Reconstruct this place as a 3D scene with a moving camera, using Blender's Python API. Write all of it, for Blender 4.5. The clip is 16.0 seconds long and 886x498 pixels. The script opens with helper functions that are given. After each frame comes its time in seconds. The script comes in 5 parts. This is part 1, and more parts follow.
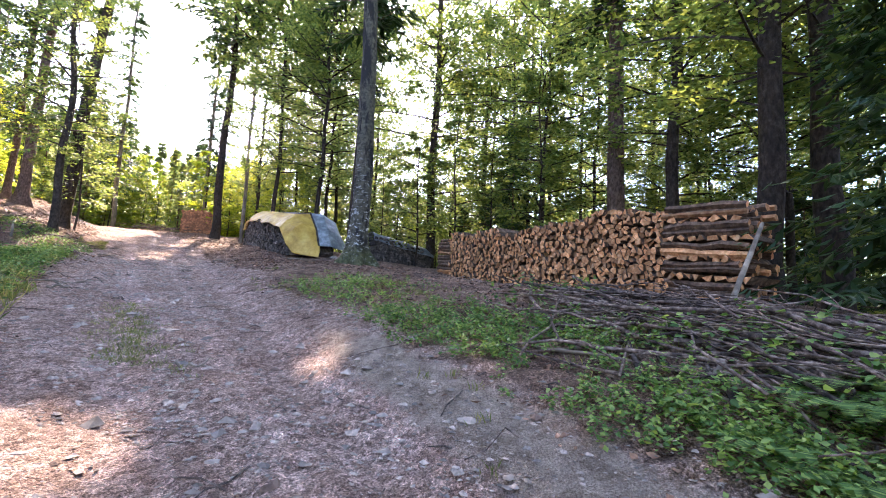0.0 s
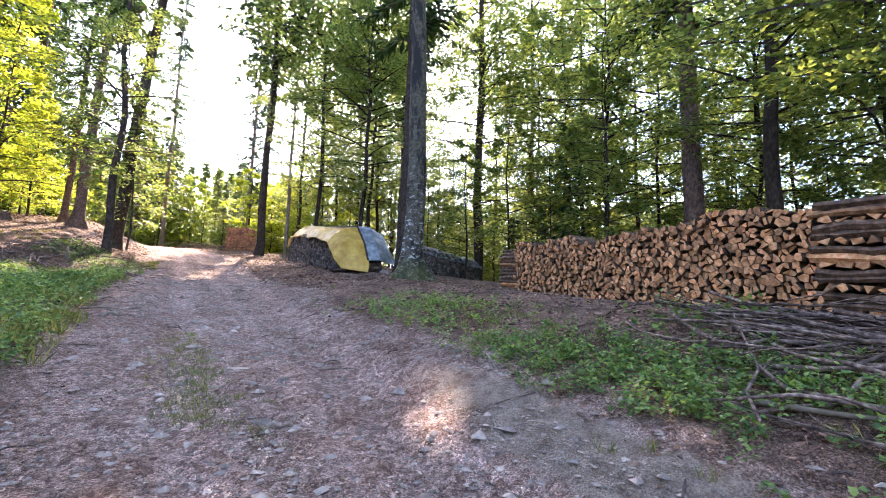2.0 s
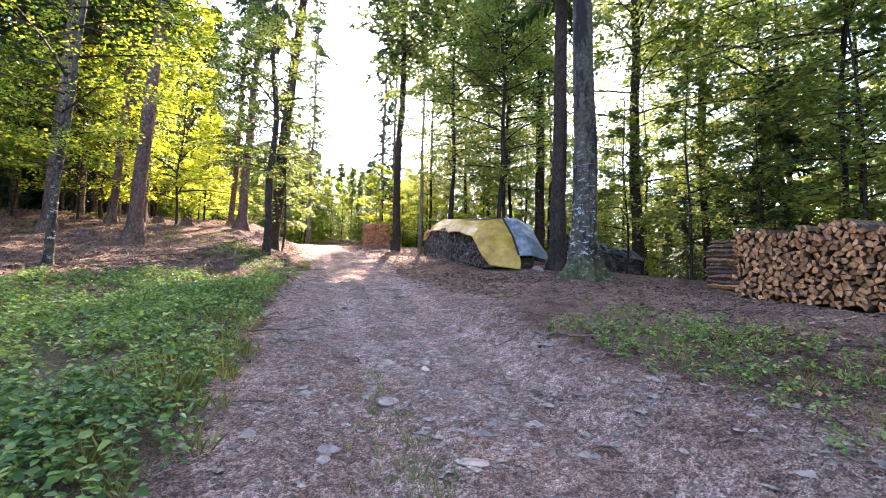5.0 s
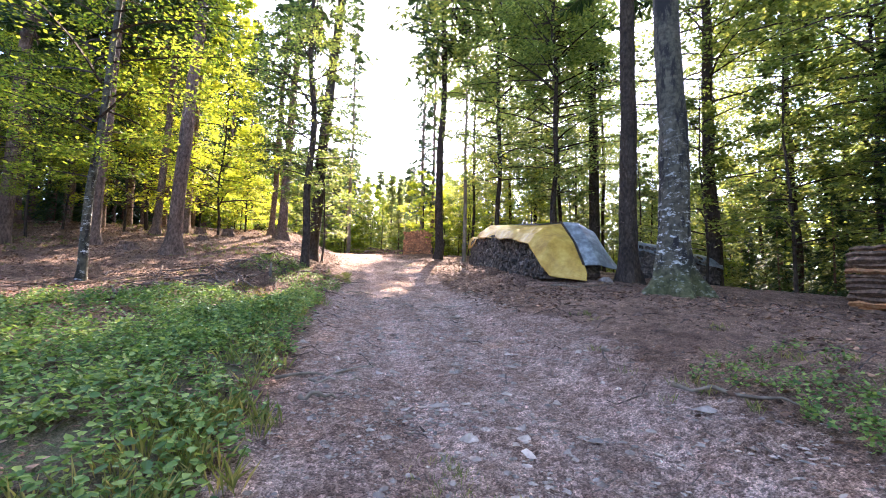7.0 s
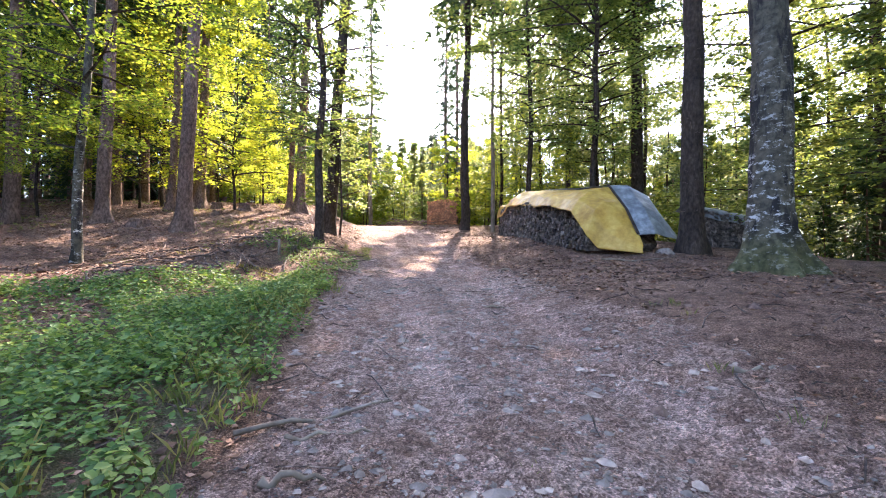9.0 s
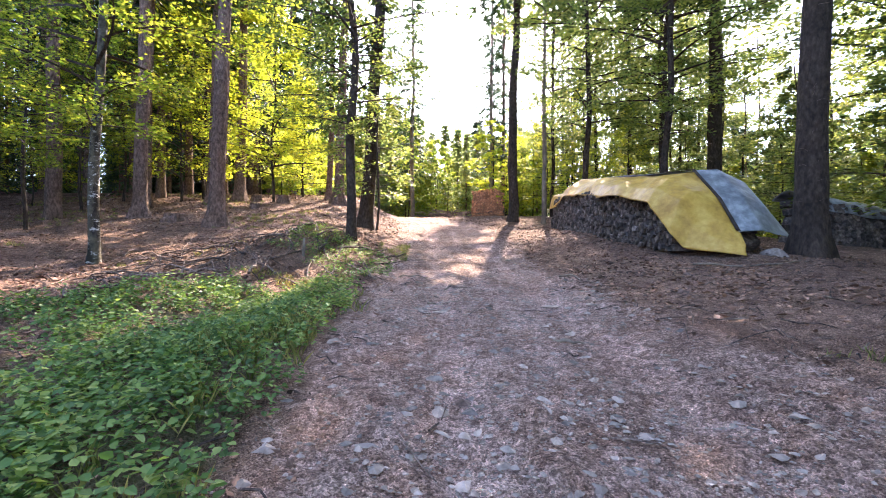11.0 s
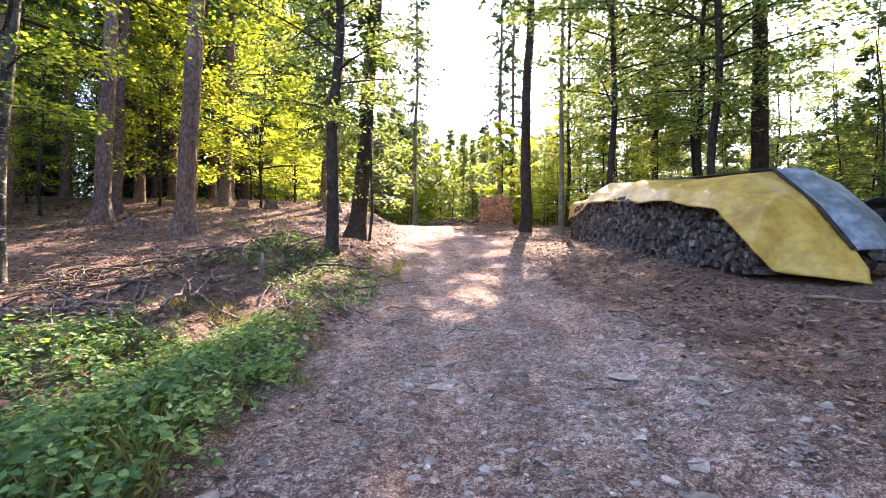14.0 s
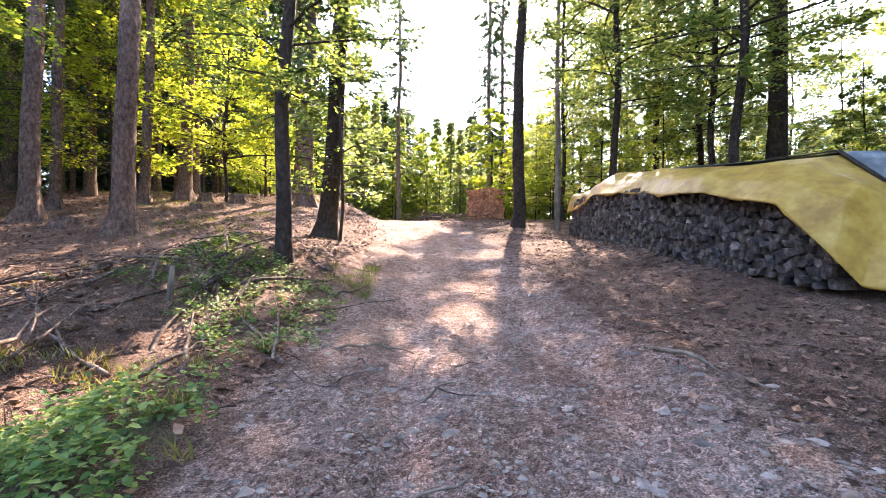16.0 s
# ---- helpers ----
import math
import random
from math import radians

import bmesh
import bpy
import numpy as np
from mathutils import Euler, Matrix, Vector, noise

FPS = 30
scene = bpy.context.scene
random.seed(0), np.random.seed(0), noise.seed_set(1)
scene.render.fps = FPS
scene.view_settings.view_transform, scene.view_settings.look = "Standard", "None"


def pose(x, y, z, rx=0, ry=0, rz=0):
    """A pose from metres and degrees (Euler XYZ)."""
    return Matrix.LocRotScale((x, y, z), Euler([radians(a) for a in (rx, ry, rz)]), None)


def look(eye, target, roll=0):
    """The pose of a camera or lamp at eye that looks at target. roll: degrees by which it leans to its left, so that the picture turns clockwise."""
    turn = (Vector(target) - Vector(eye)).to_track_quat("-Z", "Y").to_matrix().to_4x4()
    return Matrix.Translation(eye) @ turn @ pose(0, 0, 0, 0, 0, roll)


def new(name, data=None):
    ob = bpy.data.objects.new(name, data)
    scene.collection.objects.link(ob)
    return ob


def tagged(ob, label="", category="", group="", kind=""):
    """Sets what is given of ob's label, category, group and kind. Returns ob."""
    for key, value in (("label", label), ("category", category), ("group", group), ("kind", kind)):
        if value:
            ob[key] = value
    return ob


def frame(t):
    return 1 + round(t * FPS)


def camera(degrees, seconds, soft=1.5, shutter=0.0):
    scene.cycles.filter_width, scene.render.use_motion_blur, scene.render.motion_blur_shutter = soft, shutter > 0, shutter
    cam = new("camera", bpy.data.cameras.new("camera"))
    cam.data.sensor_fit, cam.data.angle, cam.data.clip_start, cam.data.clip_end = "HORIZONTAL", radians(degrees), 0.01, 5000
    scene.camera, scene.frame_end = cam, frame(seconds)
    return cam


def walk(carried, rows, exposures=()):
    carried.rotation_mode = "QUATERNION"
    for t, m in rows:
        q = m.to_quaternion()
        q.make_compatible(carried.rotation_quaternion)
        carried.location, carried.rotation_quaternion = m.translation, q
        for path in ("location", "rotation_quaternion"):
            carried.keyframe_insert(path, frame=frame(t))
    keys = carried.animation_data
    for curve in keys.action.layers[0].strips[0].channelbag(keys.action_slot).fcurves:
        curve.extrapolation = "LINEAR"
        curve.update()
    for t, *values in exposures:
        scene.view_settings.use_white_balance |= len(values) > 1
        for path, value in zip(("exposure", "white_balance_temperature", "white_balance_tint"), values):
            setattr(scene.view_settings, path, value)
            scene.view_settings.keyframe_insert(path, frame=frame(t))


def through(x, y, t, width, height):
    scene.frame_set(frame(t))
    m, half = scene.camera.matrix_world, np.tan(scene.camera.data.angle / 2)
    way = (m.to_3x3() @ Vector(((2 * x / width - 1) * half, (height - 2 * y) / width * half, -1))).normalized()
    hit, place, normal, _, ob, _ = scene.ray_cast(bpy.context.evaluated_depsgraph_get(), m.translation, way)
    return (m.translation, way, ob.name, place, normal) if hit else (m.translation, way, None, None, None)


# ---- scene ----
cam = camera(91.1, 16.0, soft=1.0)
PATH = [
    (0, (0.037, 0.113, 1.546), (-0.315, 2.073, 1.738), 2.8),
    (0.5, (-0.203, 0.42, 1.572), (-0.654, 2.361, 1.746), 2.8),
    (1, (-0.465, 0.658, 1.605), (-0.946, 2.593, 1.762), 1.8),
    (1.5, (-0.828, 0.794, 1.698), (-1.314, 2.725, 1.883), 1.8),
    (2, (-1.126, 1.038, 1.674), (-1.622, 2.962, 1.908), 1.7),
    (2.5, (-1.438, 1.315, 1.753), (-2.003, 3.219, 1.99), 0.6),
    (3, (-1.876, 1.493, 1.79), (-2.612, 3.344, 1.966), 2.2),
    (3.5, (-2.193, 1.711, 1.814), (-3.021, 3.525, 1.976), 2.4),
    (4, (-2.45, 2.036, 1.926), (-3.341, 3.82, 2.08), 1.0),
    (4.5, (-2.802, 2.252, 1.94), (-3.744, 4.009, 2.096), 0.3),
    (4.7, (-2.947, 2.324, 2.001), (-3.907, 4.072, 2.162), 0.9),
    (6.8, (-4.359, 3.419, 2.23), (-5.487, 5.059, 2.426), 1.0),
    (7, (-4.459, 3.612, 2.295), (-5.593, 5.249, 2.489), 1.3),
    (7.5, (-4.765, 3.957, 2.333), (-5.907, 5.589, 2.518), 2.0),
    (8, (-5.115, 4.203, 2.457), (-6.296, 5.808, 2.627), 2.7),
    (8.5, (-5.413, 4.629, 2.457), (-6.63, 6.213, 2.557), 2.8),
    (9, (-5.63, 4.981, 2.508), (-6.856, 6.56, 2.56), 0.3),
    (9.5, (-6.026, 5.301, 2.591), (-7.279, 6.86, 2.59), 1.7),
    (10, (-6.351, 5.657, 2.594), (-7.679, 7.152, 2.578), 2.5),
    (10.2, (-6.459, 5.828, 2.678), (-7.807, 7.306, 2.657), 1.4),
    (12.3, (-7.628, 7.154, 2.854), (-9.029, 8.581, 2.881), 0.7),
    (12.5, (-7.777, 7.298, 2.847), (-9.177, 8.726, 2.876), 1.1),
    (13, (-8.11, 7.55, 2.978), (-9.513, 8.974, 3.025), 2.7),
    (13.5, (-8.407, 7.915, 2.966), (-9.809, 9.341, 3.015), 1.8),
    (14, (-8.663, 8.275, 3.032), (-10.056, 9.709, 3.071), 0.9),
    (14.5, (-9.066, 8.6, 3.118), (-10.458, 10.035, 3.149), 1.7),
    (15, (-9.371, 9.03, 3.113), (-10.755, 10.474, 3.14), 0.6),
    (15.5, (-9.628, 9.467, 3.21), (-10.99, 10.932, 3.227), -0.3),
    (16, (-9.993, 9.833, 3.309), (-11.346, 11.306, 3.315), 0.5),
]
walk(cam, [(t, look(eye, target, roll)) for t, eye, target, roll in PATH], [(0, 2.95, 5800, 21), (16, 2.95, 5800, 21)])

# ---- light ----
SUN_AZ, SUN_EL = radians(122), radians(41)
world = bpy.data.worlds.new("sky")
scene.world = world
world.use_nodes = True
wn = world.node_tree.nodes
sky = wn.new("ShaderNodeTexSky")
sky.sky_type, sky.sun_disc = "NISHITA", False
sky.sun_elevation, sky.sun_rotation = SUN_EL, radians(90) - SUN_AZ
sky.air_density, sky.dust_density = 1.0, 2.0
wn["Background"].inputs["Strength"].default_value = 0.15
world.node_tree.links.new(sky.outputs[0], wn["Background"].inputs["Color"])
sun = new("sun", bpy.data.lights.new("sun", "SUN"))
sun.data.energy, sun.data.angle, sun.data.color = 4.0, radians(0.53), (1.0, 0.80, 0.56)
sun.matrix_world = look((0, 0, 60), (-math.cos(SUN_AZ) * math.cos(SUN_EL), -math.sin(SUN_AZ) * math.cos(SUN_EL), 60 - math.sin(SUN_EL)))


# ---- materials ----
def mat(name, rough=0.8, metal=0.0):
    m = bpy.data.materials.new(name)
    m.use_nodes = True
    b = m.node_tree.nodes["Principled BSDF"]
    b.inputs["Roughness"].default_value, b.inputs["Metallic"].default_value = rough, metal
    b.inputs["Specular IOR Level"].default_value = 0.3
    return m, m.node_tree.nodes, m.node_tree.links, b


def noise_node(n, l, scale, detail=6, stretch=None, rough=0.6):
    t = n.new("ShaderNodeTexNoise")
    t.inputs["Scale"].default_value, t.inputs["Detail"].default_value, t.inputs["Roughness"].default_value = scale, detail, rough
    c = n.new("ShaderNodeTexCoord")
    if stretch:
        mp = n.new("ShaderNodeMapping")
        mp.inputs["Scale"].default_value = stretch
        l.new(c.outputs["Object"], mp.inputs[0])
        l.new(mp.outputs[0], t.inputs[0])
    else:
        l.new(c.outputs["Object"], t.inputs[0])
    return t


def ramp(n, l, src, stops):
    r = n.new("ShaderNodeValToRGB")
    e = r.color_ramp.elements
    e[0].position, e[0].color = stops[0][0], (*stops[0][1], 1)
    e[1].position, e[1].color = stops[-1][0], (*stops[-1][1], 1)
    for p, c in stops[1:-1]:
        e.new(p).color = (*c, 1)
    l.new(src, r.inputs[0])
    return r


def mix(n, l, fac, a, b, kind="MIX"):
    m = n.new("ShaderNodeMix")
    m.data_type, m.blend_type = "RGBA", kind
    for v, s in ((fac, m.inputs[0]), (a, m.inputs[6]), (b, m.inputs[7])):
        if isinstance(v, (int, float)):
            s.default_value = v
        elif isinstance(v, tuple):
            s.default_value = (*v, 1)
        else:
            l.new(v, s)
    return m.outputs[2]


def bump(n, l, b, src, strength=0.5, dist=0.02):
    k = n.new("ShaderNodeBump")
    k.inputs["Strength"].default_value, k.inputs["Distance"].default_value = strength, dist
    l.new(src, k.inputs["Height"])
    l.new(k.outputs[0], b.inputs["Normal"])


def grainy(name, stops, scale, scale2, rough=0.85, strength=0.6, dist=0.02, stretch=None, per=None, amount=0.35):
    """Two scales of noise into a colour ramp, with relief; per: 'object' or 'island' shifts the tone piece by piece."""
    m, n, l, b = mat(name, rough)
    a, c = noise_node(n, l, scale, 8, stretch), noise_node(n, l, scale2, 4)
    r = ramp(n, l, a.outputs[0], stops)
    d = ramp(n, l, c.outputs[0], [(0.3, (0.62, 0.62, 0.62)), (0.7, (1.25, 1.22, 1.18))])
    col = mix(n, l, 1.0, r.outputs[0], d.outputs[0], "MULTIPLY")
    if per:
        s = n.new("ShaderNodeObjectInfo").outputs["Random"] if per == "object" else n.new("ShaderNodeNewGeometry").outputs["Random Per Island"]
        t = ramp(n, l, s, [(0.0, (1 - amount, 1 - amount, 1 - amount)), (0.5, (1.0, 0.96, 0.9)), (1.0, (1 + amount, 1 + 0.9 * amount, 1 + 0.75 * amount))])
        col = mix(n, l, 1.0, col, t.outputs[0], "MULTIPLY")
    l.new(col, b.inputs["Base Color"])
    bump(n, l, b, a.outputs[0], strength, dist)
    return m


def leaf_mat(name, stops, through=0.5, rough=0.45):
    """Leaves: each its own tone, light passing through the blade."""
    m, n, l, b = mat(name, rough)
    r = ramp(n, l, n.new("ShaderNodeNewGeometry").outputs["Random Per Island"], stops)
    w = noise_node(n, l, 0.35, 3)
    d = ramp(n, l, w.outputs[0], [(0.3, (0.7, 0.78, 0.75)), (0.7, (1.25, 1.15, 1.0))])
    col = mix(n, l, 1.0, r.outputs[0], d.outputs[0], "MULTIPLY")
    l.new(col, b.inputs["Base Color"])
    t = n.new("ShaderNodeBsdfTranslucent")
    l.new(mix(n, l, 1.0, col, (2.9, 2.6, 1.5), "MULTIPLY"), t.inputs["Color"])
    s = n.new("ShaderNodeMixShader")
    s.inputs[0].default_value = through
    l.new(b.outputs[0], s.inputs[1])
    l.new(t.outputs[0], s.inputs[2])
    l.new(s.outputs[0], n["Material Output"].inputs[0])
    return m


def ground_mat():
    m, n, l, b = mat("forest_ground", 0.95)
    big, mid, fine = noise_node(n, l, 0.9, 5), noise_node(n, l, 5, 8, None, 0.7), noise_node(n, l, 68, 8, None, 0.75)
    c = n.new("ShaderNodeTexCoord")

    def cellular(scale):
        v = n.new("ShaderNodeTexVoronoi")
        v.inputs["Scale"].default_value = scale
        l.new(c.outputs["Object"], v.inputs[0])
        return v

    vor, grit = cellular(24), cellular(75)
    gravel = ramp(n, l, fine.outputs[0], [(0.36, (0.185, 0.136, 0.112)), (0.5, (0.37, 0.288, 0.243)), (0.64, (0.58, 0.475, 0.41))])
    stones = ramp(n, l, vor.outputs["Color"], [(0.25, (0.66, 0.59, 0.55)), (0.75, (1.32, 1.27, 1.24))])
    small = ramp(n, l, grit.outputs["Color"], [(0.25, (0.58, 0.54, 0.52)), (0.75, (1.45, 1.42, 1.40))])
    gcol = mix(n, l, 1.0, gravel.outputs[0], stones.outputs[0], "MULTIPLY")
    gcol = mix(n, l, 1.0, gcol, small.outputs[0], "MULTIPLY")
    reddish = ramp(n, l, mid.outputs[0], [(0.38, (0.74, 0.65, 0.60)), (0.6, (1.10, 1.09, 1.09))])
    gcol = mix(n, l, 1.0, gcol, reddish.outputs[0], "MULTIPLY")
    wide = ramp(n, l, big.outputs[0], [(0.4, (0.86, 0.80, 0.76)), (0.6, (1.12, 1.12, 1.13))])
    gcol = mix(n, l, 1.0, gcol, wide.outputs[0], "MULTIPLY")
    litter = ramp(n, l, fine.outputs[0], [(0.36, (0.065, 0.041, 0.03)), (0.5, (0.235, 0.157, 0.114)), (0.64, (0.50, 0.365, 0.28))])
    tone = ramp(n, l, mid.outputs[0], [(0.36, (0.58, 0.52, 0.48)), (0.62, (1.28, 1.22, 1.18))])
    lcol = mix(n, l, 1.0, litter.outputs[0], tone.outputs[0], "MULTIPLY")
    lcol = mix(n, l, 0.8, lcol, small.outputs[0], "MULTIPLY")
    lcol = mix(n, l, 1.0, lcol, ramp(n, l, big.outputs[0], [(0.38, (0.72, 0.66, 0.62)), (0.6, (1.2, 1.18, 1.16))]).outputs[0], "MULTIPLY")
    moss = ramp(n, l, fine.outputs[0], [(0.3, (0.06, 0.065, 0.028)), (0.7, (0.20, 0.19, 0.085))])

    def zone(name):
        a = n.new("ShaderNodeAttribute")
        a.attribute_name = name
        return a.outputs["Fac"]

    def ragged(src, lo, hi):
        ad = n.new("ShaderNodeMath")
        ad.operation = "ADD"
        l.new(src, ad.inputs[0])
        mm = n.new("ShaderNodeMath")
        mm.operation = "MULTIPLY_ADD"
        l.new(mid.outputs[0], mm.inputs[0])
        mm.inputs[1].default_value, mm.inputs[2].default_value = 0.9, -0.45
        l.new(mm.outputs[0], ad.inputs[1])
        return ramp(n, l, ad.outputs[0], [(lo, (0, 0, 0)), (hi, (1, 1, 1))]).outputs[0]

    gcol = mix(n, l, ragged(zone("worn"), 0.35, 1.0), gcol, mix(n, l, 1.0, gcol, (1.34, 1.36, 1.40), "MULTIPLY"))
    sandy = ramp(n, l, fine.outputs[0], [(0.36, (0.20, 0.155, 0.115)), (0.64, (0.52, 0.435, 0.35))])
    col = mix(n, l, ragged(zone("road"), 0.35, 0.65), lcol, gcol)
    col = mix(n, l, ragged(zone("soil"), 0.35, 0.75), col, mix(n, l, 1.0, sandy.outputs[0], tone.outputs[0], "MULTIPLY"))
    col = mix(n, l, ragged(zone("green"), 0.5, 0.8), col, moss.outputs[0])
    l.new(col, b.inputs["Base Color"])
    ad = n.new("ShaderNodeMath")
    ad.operation = "MULTIPLY_ADD"
    l.new(grit.outputs["Distance"], ad.inputs[0])
    ad.inputs[1].default_value = -0.9
    l.new(fine.outputs[0], ad.inputs[2])
    dome = n.new("ShaderNodeMath")
    dome.operation = "MULTIPLY_ADD"
    l.new(vor.outputs["Distance"], dome.inputs[0])
    dome.inputs[1].default_value = -0.8
    l.new(ad.outputs[0], dome.inputs[2])
    bump(n, l, b, dome.outputs[0], 1.0, 0.05)
    return m


def tarp_mat(name, stops, rough):
    """Stiff plastic sheet: sharp crumple lines, a darker tone along the creases, faded patches."""
    m, n, l, b = mat(name, rough)
    a, w = noise_node(n, l, 2.6, 7, None, 0.65), noise_node(n, l, 1.1, 3)
    c = n.new("ShaderNodeTexCoord")
    bend = mix(n, l, 0.35, c.outputs["Object"], w.outputs["Color"], "ADD")
    heights = []
    for scale in (1.15, 3.4):
        v = n.new("ShaderNodeTexVoronoi")
        v.feature = "DISTANCE_TO_EDGE"
        v.inputs["Scale"].default_value = scale
        l.new(bend, v.inputs[0])
        heights.append(v.outputs["Distance"])
    ad = n.new("ShaderNodeMath")
    ad.operation = "MULTIPLY_ADD"
    l.new(heights[1], ad.inputs[0])
    ad.inputs[1].default_value = 0.35
    l.new(heights[0], ad.inputs[2])
    col = ramp(n, l, a.outputs[0], stops).outputs[0]
    crease_tone = ramp(n, l, heights[0], [(0.0, (0.62, 0.58, 0.54)), (0.06, (1, 1, 1))]).outputs[0]
    l.new(mix(n, l, 0.22, col, crease_tone, "MULTIPLY"), b.inputs["Base Color"])
    bump(n, l, b, ad.outputs[0], 0.35, 0.05)
    return m


M_GROUND = ground_mat()
M_YELLOW = tarp_mat("yellow_tarpaulin", [(0.34, (0.37, 0.20, 0.03)), (0.5, (0.53, 0.315, 0.05)), (0.68, (0.65, 0.425, 0.095))], 0.45)
M_GREY = tarp_mat("grey_tarpaulin", [(0.35, (0.09, 0.10, 0.105)), (0.52, (0.20, 0.215, 0.22)), (0.68, (0.38, 0.40, 0.40))], 0.4)
M_STONE = grainy("field_stone", [(0.35, (0.19, 0.155, 0.13)), (0.65, (0.38, 0.32, 0.28))], 12, 2, 0.9, 0.5, 0.01, per="island", amount=0.45)
M_BARK_SPRUCE = grainy("spruce_bark", [(0.34, (0.075, 0.047, 0.035)), (0.5, (0.16, 0.103, 0.076)), (0.68, (0.27, 0.18, 0.137))], 13, 1.3, 0.95, 1.0, 0.04, (1, 1, 0.5))
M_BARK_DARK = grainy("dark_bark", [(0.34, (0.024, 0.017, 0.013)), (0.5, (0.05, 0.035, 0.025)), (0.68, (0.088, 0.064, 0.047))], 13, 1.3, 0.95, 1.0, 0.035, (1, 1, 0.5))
M_BARK_PALE = grainy("pale_bark", [(0.3, (0.11, 0.085, 0.06)), (0.55, (0.24, 0.19, 0.14)), (0.75, (0.36, 0.30, 0.23))], 7, 1.3, 0.9, 0.7, 0.02, (1, 1, 0.35))
M_END = grainy("split_wood", [(0.28, (0.27, 0.105, 0.037)), (0.5, (0.58, 0.28, 0.118)), (0.72, (0.80, 0.51, 0.275))], 14, 4, 0.8, 0.5, 0.006, None, "object", 0.48)
M_END_MANY = grainy("split_wood_joined", [(0.28, (0.27, 0.105, 0.037)), (0.5, (0.58, 0.28, 0.118)), (0.72, (0.80, 0.51, 0.275))], 14, 4, 0.8, 0.5, 0.006, None, "island", 0.48)
M_LOGSIDE = grainy("log_bark", [(0.3, (0.05, 0.032, 0.022)), (0.55, (0.15, 0.095, 0.062)), (0.75, (0.32, 0.21, 0.14))], 12, 3, 0.9, 0.8, 0.02, None, "island", 0.4)
M_OLDLOG = grainy("weathered_log_end", [(0.3, (0.035, 0.029, 0.026)), (0.52, (0.12, 0.10, 0.09)), (0.72, (0.31, 0.27, 0.24))], 9, 3, 0.9, 0.9, 0.02, None, "object", 0.5)
M_OLDLOG_MANY = grainy("weathered_logs_joined", [(0.3, (0.035, 0.029, 0.026)), (0.52, (0.12, 0.10, 0.09)), (0.72, (0.31, 0.27, 0.24))], 9, 3, 0.9, 0.9, 0.02, None, "island", 0.5)
M_REDLOG = grainy("reddish_log_end", [(0.3, (0.36, 0.14, 0.07)), (0.55, (0.58, 0.27, 0.14)), (0.75, (0.72, 0.42, 0.25))], 12, 3, 0.85, 0.5, 0.01, None, "object", 0.35)
M_BRANCH = grainy("dead_branch", [(0.35, (0.04, 0.027, 0.021)), (0.5, (0.115, 0.081, 0.065)), (0.66, (0.28, 0.215, 0.175))], 16, 4, 0.9, 0.7, 0.01, None, "object", 0.45)
M_BRANCH_MANY = grainy("dead_twigs", [(0.35, (0.04, 0.027, 0.021)), (0.5, (0.115, 0.081, 0.065)), (0.66, (0.28, 0.215, 0.175))], 16, 4, 0.9, 0.7, 0.01, None, "island", 0.45)
M_LITTER = grainy("fallen_leaf", [(0.3, (0.10, 0.055, 0.036)), (0.55, (0.26, 0.15, 0.098)), (0.75, (0.46, 0.31, 0.22))], 8, 0.7, 0.8, 0.3, 0.004, None, "island", 0.75)
M_LEAF = leaf_mat("beech_leaf", [(0, (0.05, 0.08, 0.03)), (0.5, (0.10, 0.14, 0.048)), (1, (0.18, 0.21, 0.065))], 0.6)
M_LEAF_YELLOW = leaf_mat("yellowing_beech_leaf", [(0, (0.12, 0.175, 0.018)), (0.5, (0.215, 0.265, 0.026)), (1, (0.33, 0.345, 0.04))], 0.6)
M_LEAF_LIME = leaf_mat("lime_green_leaf", [(0, (0.06, 0.11, 0.014)), (0.5, (0.11, 0.155, 0.02)), (1, (0.2, 0.22, 0.03))], 0.55)
M_LEAF_FAR = leaf_mat("distant_leaf", [(0, (0.05, 0.08, 0.034)), (0.5, (0.105, 0.14, 0.055)), (1, (0.19, 0.21, 0.075))])
M_NEEDLE = leaf_mat("spruce_needles", [(0, (0.016, 0.036, 0.014)), (0.5, (0.03, 0.06, 0.022)), (1, (0.055, 0.09, 0.03))], 0.25)
# spruce needles with distance haze and sunlight painted in as a paler colour
M_NEEDLE_HAZY = leaf_mat("hazy_spruce_needles", [(0, (0.07, 0.11, 0.055)), (0.5, (0.14, 0.19, 0.09)), (1, (0.24, 0.27, 0.12))], 0.6)
M_HERB = leaf_mat("herb_leaf", [(0, (0.04, 0.085, 0.026)), (0.5, (0.10, 0.18, 0.048)), (1, (0.22, 0.29, 0.085))], 0.3, 0.55)
M_GRASS = leaf_mat("grass_blade", [(0, (0.07, 0.10, 0.03)), (0.5, (0.14, 0.17, 0.055)), (1, (0.30, 0.27, 0.12))], 0.35)


